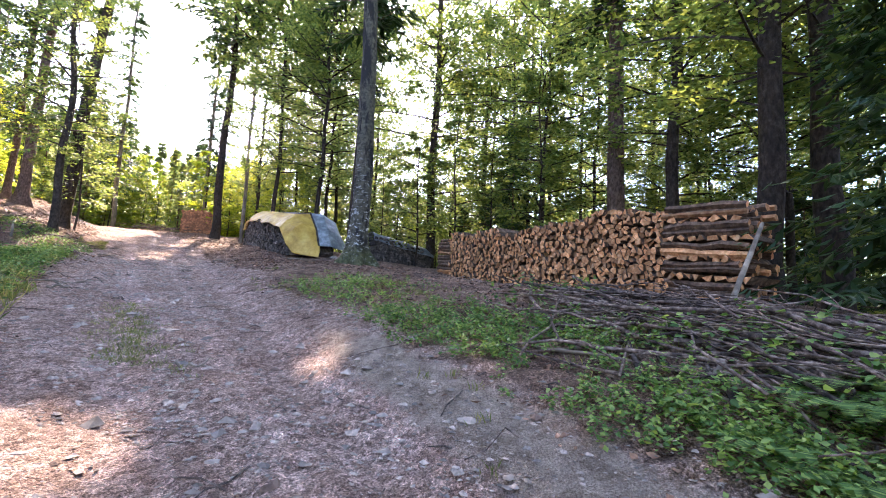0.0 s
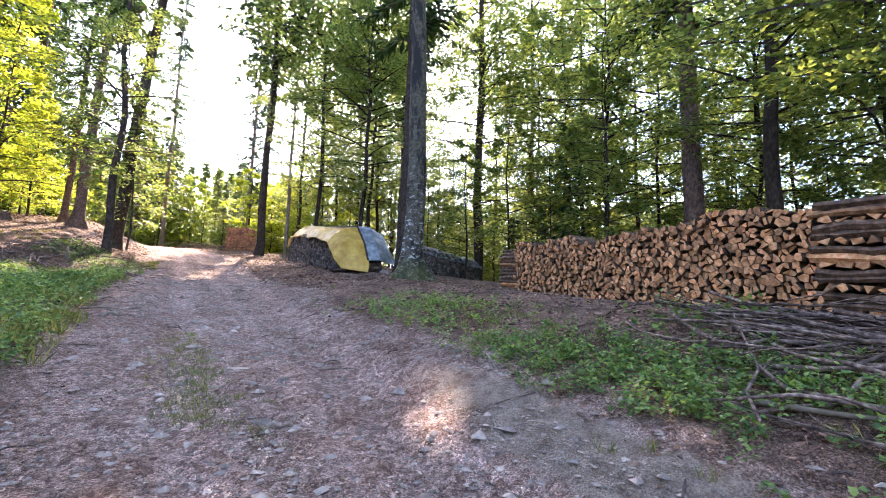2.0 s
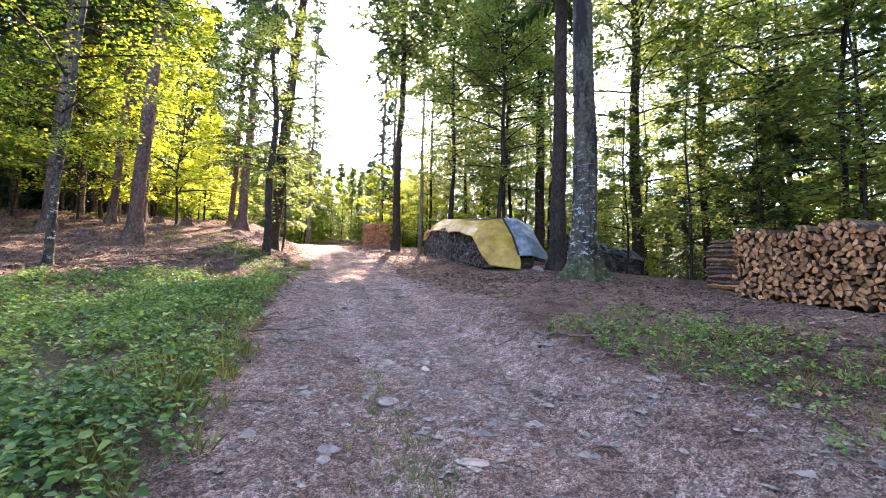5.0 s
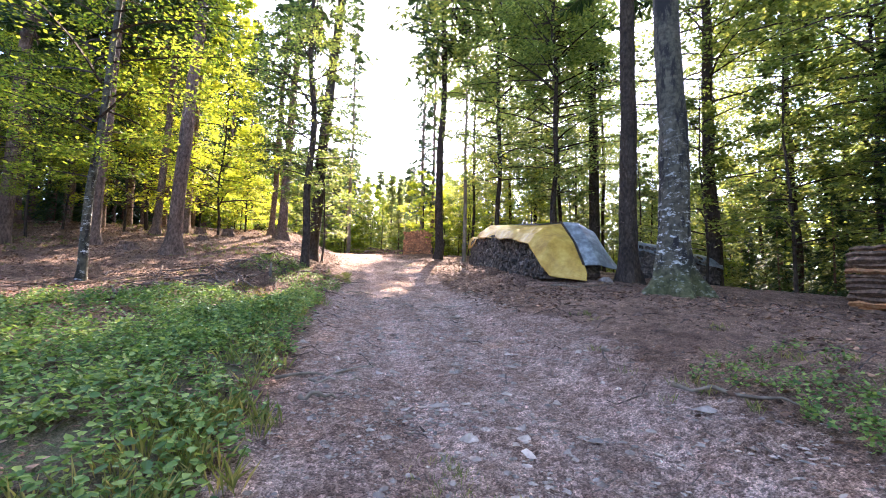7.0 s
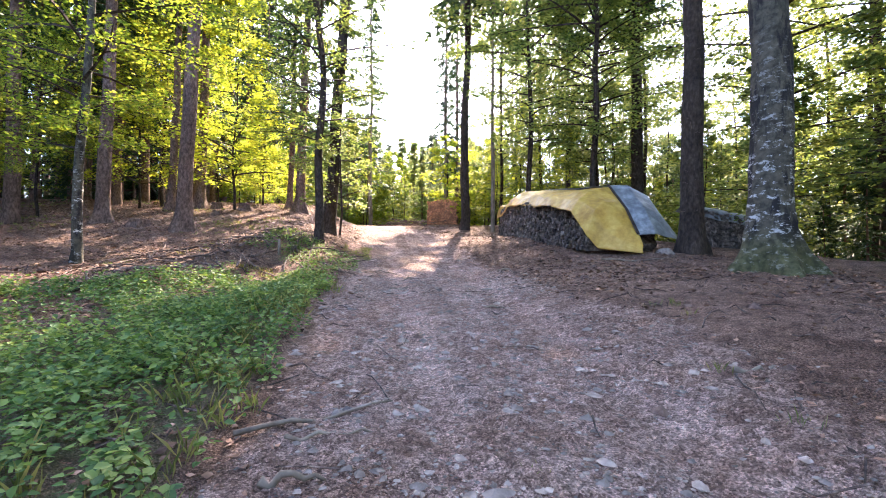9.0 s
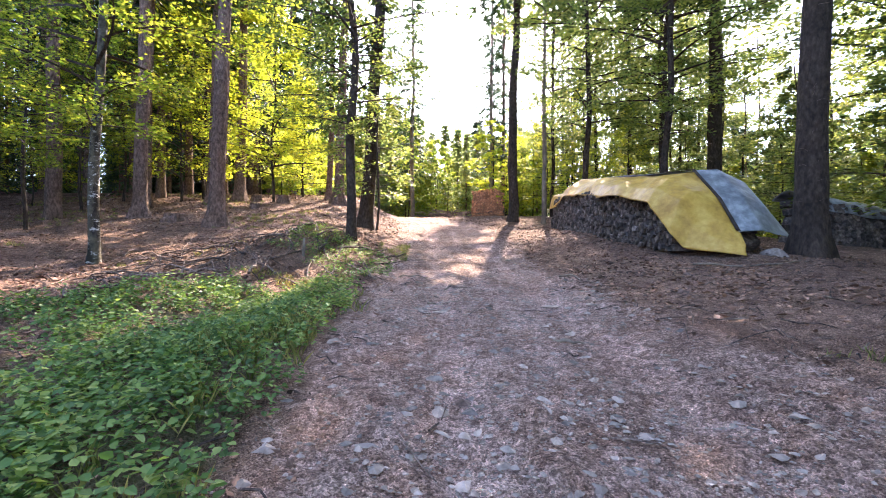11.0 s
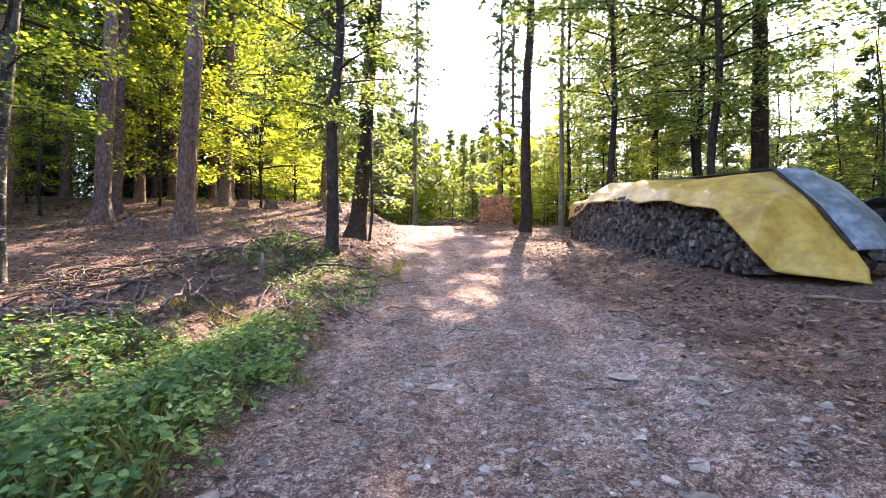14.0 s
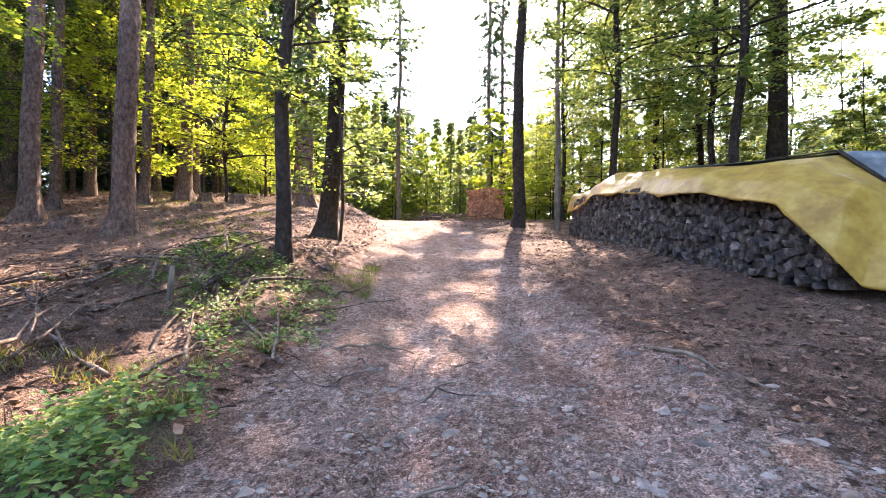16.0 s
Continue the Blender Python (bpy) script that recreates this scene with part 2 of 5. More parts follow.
def beech_bark(name="beech_bark", moss=1.0):
    """Smooth grey bark with white lichen, dark scars and green moss towards the foot."""
    m, n, l, b = mat(name, 0.85)
    a, p, q = noise_node(n, l, 9, 8), noise_node(n, l, 4.5, 9, (1, 1, 2.2), 0.78), noise_node(n, l, 2.4, 8, (1, 1, 0.28), 0.7)
    col = ramp(n, l, a.outputs[0], [(0.36, (0.045, 0.038, 0.025)), (0.64, (0.125, 0.108, 0.072))]).outputs[0]
    white = ramp(n, l, p.outputs[0], [(0.55, (0, 0, 0)), (0.60, (1, 1, 1))]).outputs[0]
    dark = ramp(n, l, q.outputs[0], [(0.5, (0, 0, 0)), (0.56, (1, 1, 1))]).outputs[0]
    sep, c = n.new("ShaderNodeSeparateXYZ"), n.new("ShaderNodeTexCoord")
    l.new(c.outputs["Object"], sep.inputs[0])
    low = ramp(n, l, sep.outputs[2], [(0.25, (0.75 * moss,) * 3), (0.8, (0, 0, 0))]).outputs[0]
    band = n.new("ShaderNodeMapRange")
    band.inputs[1].default_value, band.inputs[2].default_value, band.inputs[3].default_value, band.inputs[4].default_value = 4.6, 1.8, 0.0, 1.0
    l.new(sep.outputs[2], band.inputs[0])
    wf = n.new("ShaderNodeMath")
    wf.operation = "MULTIPLY"
    l.new(white, wf.inputs[0])
    l.new(band.outputs[0], wf.inputs[1])
    col = mix(n, l, dark, col, (0.022, 0.018, 0.016))
    col = mix(n, l, wf.outputs[0], col, (0.56, 0.53, 0.48))
    mossy = ramp(n, l, a.outputs[0], [(0.35, (0.04, 0.042, 0.012)), (0.7, (0.13, 0.125, 0.04))]).outputs[0]
    col = mix(n, l, low, col, mossy)
    l.new(col, b.inputs["Base Color"])
    bump(n, l, b, p.outputs[0], 0.5, 0.03)
    return m


M_BEECH = beech_bark()
M_FLAKY = beech_bark("flaking_bark", 0.15)


# ---- mesh helpers ----
def mesh_np(name, verts, faces, mats, mat_ids=None, smooth=False):
    """A mesh from arrays; faces: an array, or a list of arrays, of equal-sided polygons."""
    groups = [f for f in (faces if isinstance(faces, list) else [faces]) if len(f)]
    verts = np.asarray(verts, dtype=np.float32)
    me = bpy.data.meshes.new(name)
    me.vertices.add(len(verts))
    me.vertices.foreach_set("co", verts.ravel())
    loops = np.concatenate([np.asarray(g, dtype=np.int32).ravel() for g in groups])
    sizes = np.concatenate([np.full(len(g), len(g[0]), dtype=np.int32) for g in groups])
    me.loops.add(len(loops))
    me.loops.foreach_set("vertex_index", loops)
    me.polygons.add(len(sizes))
    me.polygons.foreach_set("loop_start", np.concatenate([[0], np.cumsum(sizes)[:-1]]).astype(np.int32))
    for m in mats if isinstance(mats, (list, tuple)) else [mats]:
        me.materials.append(m)
    if mat_ids is not None:
        me.polygons.foreach_set("material_index", np.asarray(mat_ids, dtype=np.int32))
    me.polygons.foreach_set("use_smooth", np.full(len(sizes), smooth))
    me.update(calc_edges=True)
    return me


def put(name, me, parent=None, label="", category="", group="", kind="", at=None):
    ob = new(name, me)
    if at is not None:
        ob.location = at
    if parent:
        ob.parent = parent
    return tagged(ob, label, category, group, kind)


def empty(name, at, label, category, group="", turn=0.0):
    ob = new(name)
    ob.matrix_basis = pose(*at, 0, 0, turn)
    ob.empty_display_size = 0.2
    return tagged(ob, label, category, group)


def tubes(lines, sides=6):
    """Tapered tubes round polylines [(points, radii)], with closed tips: verts, quads, end faces."""
    vs, qs, base = [], [], 0
    ang = np.linspace(0, 2 * np.pi, sides, endpoint=False)
    for pts, rad in lines:
        pts, rad = np.asarray(pts, float), np.asarray(rad, float)
        tan = np.gradient(pts, axis=0)
        tan /= np.linalg.norm(tan, axis=1)[:, None] + 1e-9
        ref = np.where(np.abs(tan[:, 2:3]) > 0.9, np.array([[1.0, 0, 0]]), np.array([[0, 0, 1.0]]))
        a = np.cross(tan, ref)
        a /= np.linalg.norm(a, axis=1)[:, None] + 1e-9
        b = np.cross(tan, a)
        ring = pts[:, None] + rad[:, None, None] * (np.cos(ang)[None, :, None] * a[:, None] + np.sin(ang)[None, :, None] * b[:, None])
        k = len(pts)
        vs.append(ring.reshape(-1, 3))
        i, j = np.meshgrid(np.arange(k - 1), np.arange(sides), indexing="ij")
        i, j = i.ravel(), j.ravel()
        jn = (j + 1) % sides
        qs.append(base + np.stack([i * sides + j, i * sides + jn, (i + 1) * sides + jn, (i + 1) * sides + j], 1))
        base += k * sides
    caps = []
    start = 0
    for pts, rad in lines:
        k = len(pts)
        caps.append(start + np.arange(sides)[::-1])
        caps.append(start + (k - 1) * sides + np.arange(sides))
        start += k * sides
    return np.concatenate(vs), [np.concatenate(qs), np.array(caps)]


def unit(a):
    return a / (np.linalg.norm(a, axis=1)[:, None] + 1e-9)


def ovate(P, D, N, size, width=0.36, drop=0.12):
    """Broader leaves with a rounded middle and a pointed tip, folded along the rib."""
    D = unit(D)
    B = unit(np.cross(N, D))
    s = np.asarray(size)[:, None]
    N = np.cross(D, B)
    v = np.stack([P, P + 0.28 * s * D + width * s * B + drop * s * N, P + 0.66 * s * D + 0.78 * width * s * B, P + s * D - drop * s * N,
                  P + 0.66 * s * D - 0.78 * width * s * B, P + 0.28 * s * D - width * s * B + drop * s * N], 1)
    f = np.arange(6 * len(P)).reshape(-1, 6)
    return v.reshape(-1, 3), np.concatenate([f[:, [0, 1, 2, 3]], f[:, [0, 3, 4, 5]]])


def blades(P, D, N, size, width=0.34, drop=0.12):
    """Leaf blades: base points, directions, normals, lengths. Each is a bent four-cornered blade."""
    D = unit(D)
    B = unit(np.cross(N, D))
    size = np.asarray(size)[:, None]
    N = np.cross(D, B)
    v = np.stack([P, P + 0.48 * size * D + width * size * B - drop * size * N, P + size * D - 0.5 * drop * size * N, P + 0.48 * size * D - width * size * B - drop * size * N], 1)
    n = len(P)
    f = np.arange(4 * n).reshape(n, 4)
    return v.reshape(-1, 3), np.concatenate([f[:, [0, 1, 2]], f[:, [0, 2, 3]]])


# ---- the lie of the land ----
AX = (-0.7220, 0.6919)


def uv(x, y):
    return x * AX[0] + y * AX[1], x * AX[1] - y * AX[0]


def xy(u, v):
    return u * AX[0] + v * AX[1], u * AX[1] - v * AX[0]


def step(a, b, x):
    t = np.clip((x - a) / (b - a), 0, 1)
    return t * t * (3 - 2 * t)


def road_mid(u):
    return 1.0 - 0.012 * np.maximum(u - 28, 0) ** 2


def height(x, y):
    """The ground's height: a forest track climbing a slope, a bank on either side, a ditch, a valley beyond."""
    u, v = uv(np.asarray(x, float), np.asarray(y, float))
    z = 0.126 * np.clip(u, -30, 41) + 0.02 * np.clip(u - 41, 0, 30) + 0.12 * np.clip(u - 72, 0, 70)
    z = z - 0.3 * np.exp(-((u - 21) / 4.5) ** 2) * step(-4, -1, v) * (1 - step(4, 7, v))
    t = np.clip((v - 1.6) / 4.6, 0, 1)
    z = z + (0.15 + 1.1 * np.exp(-(np.maximum(u, -3) / 14) ** 2)) * t ** 0.8 * (1 + 0.25 * t - 0.25 * t * t)
    z = z - 0.30 * np.clip(v - 13.0, 0, 28.5)
    z = z + 0.22 * np.exp(-((u - 23.5) / 3.2) ** 2 - ((v - 6.2) / 1.8) ** 2) - 0.12 * np.exp(-((u - 31) / 2.5) ** 2 - ((v - 6) / 1.5) ** 2)
    z = z - 0.34 * np.exp(-((u - 8.0) / 5.0) ** 2 - ((v - 8.2) / 1.6) ** 2)
    z = z - 0.28 * np.exp(-((u - 20.5) / 3.0) ** 2 - ((v + 8.8) / 2.2) ** 2)
    z = z + 0.62 * np.exp(-((u - 23) / 4.2) ** 2 - ((v + 3.2) / 1.9) ** 2)
    z = z + 0.09 * np.clip(u - 25, 0, 19) * step(1.5, 6, -v)
    z = z - 0.40 * np.exp(-((u - 17.8) / 2.6) ** 2 - ((v + 2.7) / 0.6) ** 2)
    return z + 0.1 * np.exp(-((v + 2.0) / 0.8) ** 2) * (1 - step(14, 17, u))


def ripple(x, y, s):
    """Cheap smooth unevenness, about -1 to 1."""
    return (np.sin(x * s + 1.3 * np.sin(y * s * 0.7)) + np.sin(y * s * 1.13 + 1.7 * np.sin(x * s * 0.61 + 2)) + np.sin((x + y) * s * 0.83 + 0.5)) / 3


def on_road(u, v):
    half = 2.1 + 0.25 * ripple(u, v, 1.1)
    return 1 - step(half - 0.7, half + 0.6, np.abs(v - road_mid(u) + 0.15))


def surface(x, y):
    """The height with the small unevenness of the soil: wheel ruts in the track, hummocks beside it."""
    u, v = uv(np.asarray(x, float), np.asarray(y, float))
    r = on_road(u, v)
    d = v - road_mid(u)
    rut = -0.05 * (np.exp(-((d - 0.85) / 0.3) ** 2) + np.exp(-((d + 0.85) / 0.3) ** 2))
    rough = 0.05 * ripple(x, y, 1.6) + 0.03 * ripple(y, x, 4.3)
    return height(x, y) + r * (rut + 0.012 * ripple(x, y, 5) + 0.008 * ripple(y, x, 13)) + (1 - r) * rough * step(0.0, 0.6, np.abs(d) - 1.9)


def spread(lo, hi, stepsize, far, growth):
    mid = list(np.arange(lo, hi, stepsize))
    a, d = [], stepsize
    p = lo
    while p > -far:
        d *= growth
        p -= d
        a.append(p)
    b, d, p = [], stepsize, mid[-1]
    while p < far:
        d *= growth
        p += d
        b.append(p)
    return np.array(a[::-1] + mid + b)


def build_ground():
    us, vs = spread(-3, 25, 0.135, 700, 1.09), spread(-6, 8, 0.135, 700, 1.09)
    U, V = np.meshgrid(us, vs, indexing="ij")
    X, Y = xy(U, V)
    Z = surface(X, Y)
    Z = Z + 0.012 * np.random.default_rng(3).normal(size=Z.shape) * (np.abs(V) < 12)
    nu, nv = U.shape
    i, j = np.meshgrid(np.arange(nu - 1), np.arange(nv - 1), indexing="ij")
    q = np.stack([i * nv + j, i * nv + j + 1, (i + 1) * nv + j + 1, (i + 1) * nv + j], -1).reshape(-1, 4)
    me = mesh_np("ground", np.stack([X, Y, Z], -1).reshape(-1, 3), q[:, ::-1], M_GROUND, smooth=True)
    d = V - road_mid(U)
    green = 0.5 * np.exp(-((d + 0.15) / 0.35) ** 2) * (0.5 + 0.5 * ripple(X, Y, 0.9)) * (1 - step(8, 13, U))
    verge = step(1.6, 2.6, V) * (1 - step(3.6, 5.0, V)) * (1 - step(8.5, 12, U))
    left = step(0.9, 1.6, -V) * (1 - step(3.5, 6, -V)) * (1 - step(17, 19, U)) + 0.5 * step(8, 14, -V)
    worn = np.exp(-((d - 0.95) / 0.3) ** 2) + np.exp(-((d + 0.75) / 0.3) ** 2) + 0.7 * np.exp(-((d - 0.1) / 0.25) ** 2)
    soil = np.exp(-((V - 2.35) / 0.4) ** 2) * (1 - step(4.0, 7.0, U))
    for name, val in (("worn", worn), ("soil", soil), ("road", on_road(U, V)), ("green", np.clip(green + 0.62 * verge * (0.55 + 0.6 * ripple(X, Y, 1.5)) + 0.7 * left, 0, 1))):
        at = me.attributes.new(name, "FLOAT", "POINT")
        at.data.foreach_set("value", val.astype(np.float32).ravel())
    put("ground", me, label="sloping forest floor of leaf litter with a gravel track", category="ground", kind="structure")


build_ground()


# ---- trees ----
def trunk_mesh(name, rng, r, tall, material, flare=1.5, wobble=0.05, lean=(0, 0), sides=12, roots=0, rings=26):
    """A tapered stem with a spreading foot; roots: how many buttress roots the foot has."""
    zs = tall * np.linspace(0, 1, rings) ** 1.6
    zs[0] = -0.35
    rad = r * (1 - 0.72 * np.clip(zs / tall, 0, 1)) * (1 + (flare - 1) * np.exp(-np.clip(zs + 0.1, 0, None) / (0.95 * r + 0.11)))
    ph = rng.uniform(0, 6.28, 4)
    cx = lean[0] * zs + wobble * (np.sin(zs * 0.55 + ph[0]) + 0.5 * np.sin(zs * 1.3 + ph[1])) * np.clip(zs, 0, 1)
    cy = lean[1] * zs + wobble * (np.sin(zs * 0.5 + ph[2]) + 0.5 * np.sin(zs * 1.2 + ph[3])) * np.clip(zs, 0, 1)
    a = np.linspace(0, 2 * np.pi, sides, endpoint=False)
    foot = np.exp(-np.clip(zs, 0, None) / 0.45)[:, None]
    lobes = 1 + 0.04 * rng.normal(size=(rings, sides)) + (0.35 * foot * np.cos(roots * a + ph[0])[None] if roots else 0)
    R = rad[:, None] * lobes
    V = np.stack([cx[:, None] + R * np.cos(a), cy[:, None] + R * np.sin(a), np.repeat(zs[:, None], sides, 1)], -1).reshape(-1, 3)
    i, j = np.meshgrid(np.arange(rings - 1), np.arange(sides), indexing="ij")
    i, j = i.ravel(), j.ravel()
    jn = (j + 1) % sides
    q = np.stack([i * sides + j, i * sides + jn, (i + 1) * sides + jn, (i + 1) * sides + j], 1)
    return mesh_np(name, V, q, material, smooth=True)


def leafy_crown(name, seed, z0, z1, reach, branches, per, leaf, material, bark, shape="dome", rise=0.25, limbs=True):
    """Flat layered sprays of leaves along limbs: limbs and leaves in one crown."""
    rng = np.random.default_rng(seed)
    lines, P, D, N, S = [], [], [], [], []
    for k in range(branches):
        f = (k + rng.uniform(0, 1)) / branches
        z = z0 + (z1 - z0) * f
        prof = math.sin(math.pi * (0.12 + 0.8 * f)) ** 0.7 if shape == "dome" else 1.05 - 0.8 * f
        L = reach * prof * rng.uniform(0.6, 1.15)
        az = 2.4 * k + rng.uniform(-0.6, 0.6)
        d = np.array([math.cos(az), math.sin(az), 0])
        side = np.array([-d[1], d[0], 0])
        s = np.linspace(0, 1, 5)
        bend = rng.uniform(-0.25, 0.25)
        pts = np.array([0, 0, z]) + (L * s)[:, None] * d + (L * bend * s ** 2)[:, None] * side
        pts[:, 2] += L * rise * (s - 0.75 * s ** 2) * rng.uniform(0.5, 1.5)
        lines.append((pts, 0.012 * L * (1 - 0.85 * s) + 0.004))
        t = rng.uniform(0.18, 1.0, per) ** 0.75
        lateral = rng.normal(0, 0.26, per) * L * (1.12 - t)
        base = np.stack([np.interp(t, s, pts[:, c]) for c in range(3)], 1)
        p = base + lateral[:, None] * side + 0.3 * np.abs(lateral)[:, None] * d
        p[:, 2] += rng.normal(0, 0.06 + 0.03 * L, per) - 0.1 * np.abs(lateral)
        P.append(p)
        D.append(d + np.sign(lateral)[:, None] * side * rng.uniform(0.2, 1.4, per)[:, None] + rng.normal(0, 0.35, (per, 3)))
        N.append(np.array([0, 0, 1.0]) + rng.normal(0, 0.42, (per, 3)))
        S.append(leaf * rng.uniform(0.65, 1.25, per))
    P, D, N, S = map(np.concatenate, (P, D, N, S))
    lv, lf = blades(P, D, N, S)
    if not limbs:
        return mesh_np(name, lv, lf, material)
    tv, tf = tubes(lines, 3)
    ids = np.concatenate([np.zeros(len(lf)), np.ones(len(tf[0]) + len(tf[1]))])
    return mesh_np(name, np.concatenate([lv, tv]), [lf, tf[0] + len(lv), tf[1] + len(lv)], [material, bark], ids)


def needle_crown(name, seed, z0, z1, reach, whorls, per, twig, material, bark, droop=0.35, top=0.05, limbs=True):
    """A conifer's crown: whorls of drooping boughs hung with flat needle twigs."""
    rng = np.random.default_rng(seed)
    lines, P, D, N, S = [], [], [], [], []
    for k in range(whorls):
        f = k / whorls
        for b in range(5):
            z = z0 + (z1 - z0) * (f + rng.uniform(0, 1) / whorls)
            L = reach * (1 - f * (1 - top)) * rng.uniform(0.65, 1.1)
            az = rng.uniform(0, 6.283)
            d = np.array([math.cos(az), math.sin(az), 0])
            side = np.array([-d[1], d[0], 0])
            s = np.linspace(0, 1, 4)
            pts = np.array([0, 0, z]) + (L * s)[:, None] * d
            pts[:, 2] -= L * droop * (s ** 1.5 - 0.35 * s ** 3) * rng.uniform(0.5, 1.4)
            lines.append((pts, 0.010 * L * (1 - 0.85 * s) + 0.004))
            t = rng.uniform(0.12, 1.0, per)
            base = np.stack([np.interp(t, s, pts[:, c]) for c in range(3)], 1)
            sg = rng.choice([-1.0, 1.0], per)
            P.append(base + rng.normal(0, 0.03, (per, 3)))
            D.append(d * rng.uniform(0.3, 0.9, per)[:, None] + (sg * rng.uniform(0.3, 1, per))[:, None] * side + np.array([0, 0, -0.35]) + rng.normal(0, 0.22, (per, 3)))
            N.append(np.array([0, 0, 1.0]) + rng.normal(0, 0.3, (per, 3)))
            S.append(twig * rng.uniform(0.6, 1.3, per) * (1.15 - 0.6 * t))
    P, D, N, S = map(np.concatenate, (P, D, N, S))
    lv, lf = blades(P, D, N, S, 0.13, 0.1)
    if not limbs:
        return mesh_np(name, lv, lf, material)
    tv, tf = tubes(lines, 3)
    ids = np.concatenate([np.zeros(len(lf)), np.ones(len(tf[0]) + len(tf[1]))])
    return mesh_np(name, np.concatenate([lv, tv]), [lf, tf[0] + len(lv), tf[1] + len(lv)], [material, bark], ids)


def dead_twigs(name, seed, z0, z1, reach, count, r, bark):
    """Bare stubs of dead boughs round a stem."""
    rng = np.random.default_rng(seed)
    lines = []
    for k in range(count):
        z, az, L = rng.uniform(z0, z1), rng.uniform(0, 6.283), reach * rng.uniform(0.3, 1)
        d = np.array([math.cos(az), math.sin(az), 0])
        s = np.linspace(0, 1, 4)
        pts = np.array([0, 0, z]) + ((r * 0.5 + L * s))[:, None] * d + rng.normal(0, 0.03, (4, 3))
        pts[:, 2] += L * rng.uniform(-0.35, 0.1) * s
        lines.append((pts, 0.013 * (1 - 0.8 * s)))
    v, f = tubes(lines, 4)
    return mesh_np(name, v, f, bark)


# crowns, each built once and shared
CROWN_BEECH = [leafy_crown("beech_crown", 11 + i, 12.0, 26.0, 5.4, 44, 160, 0.27, M_LEAF, M_BARK_DARK, rise=0.5) for i in range(2)]
CROWN_LOW = [leafy_crown("low_beech_crown", 31 + i, 3.2, 12.5, 3.8, 44, 230, 0.13, M_LEAF, M_BARK_DARK) for i in range(3)]
CROWN_SAP = [leafy_crown("sapling_crown", 51 + i, 0.9, 5.6, 1.7, 30, 105, 0.12, M_LEAF, M_BARK_DARK, "cone") for i in range(3)]
CROWN_YELLOW = [leafy_crown("yellow_crown", 71 + i, 1.2, 10.0, 2.7, 40, 140, 0.15, M_LEAF_YELLOW, M_BARK_DARK, "cone") for i in range(2)]
CROWN_GOLD = [leafy_crown("golden_crown", 75 + i, 1.0, 11.0, 3.0, 58, 190, 0.15, M_LEAF_YELLOW, M_BARK_DARK, "cone") for i in range(2)]
CROWN_LIME = [leafy_crown("lime_green_crown", 81 + i, 0.5, 7.0, 2.4, 34, 50, 0.28, M_LEAF_LIME, M_BARK_DARK, "cone", limbs=False) for i in range(2)]
CROWN_LOW_YELLOW = [leafy_crown("low_yellow_crown", 61 + i, 3.2, 12.0, 4.2, 40, 240, 0.125, M_LEAF_LIME, M_BARK_DARK) for i in range(2)]
CROWN_DEEP = [needle_crown("deep_spruce_crown", 95 + i, 8.0, 30.0, 3.4, 18, 28, 0.75, M_NEEDLE, M_BARK_SPRUCE, limbs=False) for i in range(2)]
CROWN_SPRUCE = [needle_crown("spruce_crown", 91 + i, 11.0, 30.0, 3.4, 22, 30, 0.75, M_NEEDLE, M_BARK_SPRUCE) for i in range(2)]
CROWN_LEAN = [needle_crown("sparse_spruce_crown", 101 + i, 4.5, 30.0, 2.4, 26, 40, 0.5, M_NEEDLE, M_BARK_SPRUCE, 0.4, 0.3) for i in range(2)]
CROWN_YOUNG = [needle_crown("young_spruce_crown", 111 + i, 0.3, 7.0, 2.1, 18, 24, 0.42, M_NEEDLE, M_BARK_SPRUCE, 0.25, limbs=False) for i in range(3)]
CROWN_FAR = [needle_crown("distant_spruce_crown", 121 + i, 0.8, 18.0, 3.7, 22, 20, 1.2, M_NEEDLE, M_BARK_SPRUCE, 0.3, limbs=False) for i in range(2)]
CROWN_SCREEN = [leafy_crown("tall_leafy_crown", 161 + i, 1.5, 19.0, 4.0, 50, 110, 0.25, M_LEAF_FAR, M_BARK_DARK, limbs=False) for i in range(3)]
CROWN_HILL = [needle_crown("hazy_conifer_crown", 125 + i, 0.5, 18.0, 3.6, 26, 26, 0.95, M_NEEDLE_HAZY, M_BARK_SPRUCE, 0.3, limbs=False) for i in range(2)]
CROWN_FAR_LEAF = [leafy_crown("distant_leaf_crown", 131 + i, 0.8, 14.0, 4.2, 34, 48, 0.68, M_LEAF_FAR, M_BARK_DARK, limbs=False) for i in range(2)]
CROWN_FAR_YELLOW = [leafy_crown("distant_yellow_crown", 141 + i, 0.6, 9.0, 3.2, 30, 60, 0.42, M_LEAF_YELLOW, M_BARK_DARK, limbs=False) for i in range(2)]
DEAD = [dead_twigs("dead_boughs", 151 + i, 2.0, 12.0, 1.5, 46, 0.3, M_BARK_SPRUCE) for i in range(2)]

tree_rng = np.random.default_rng(5)


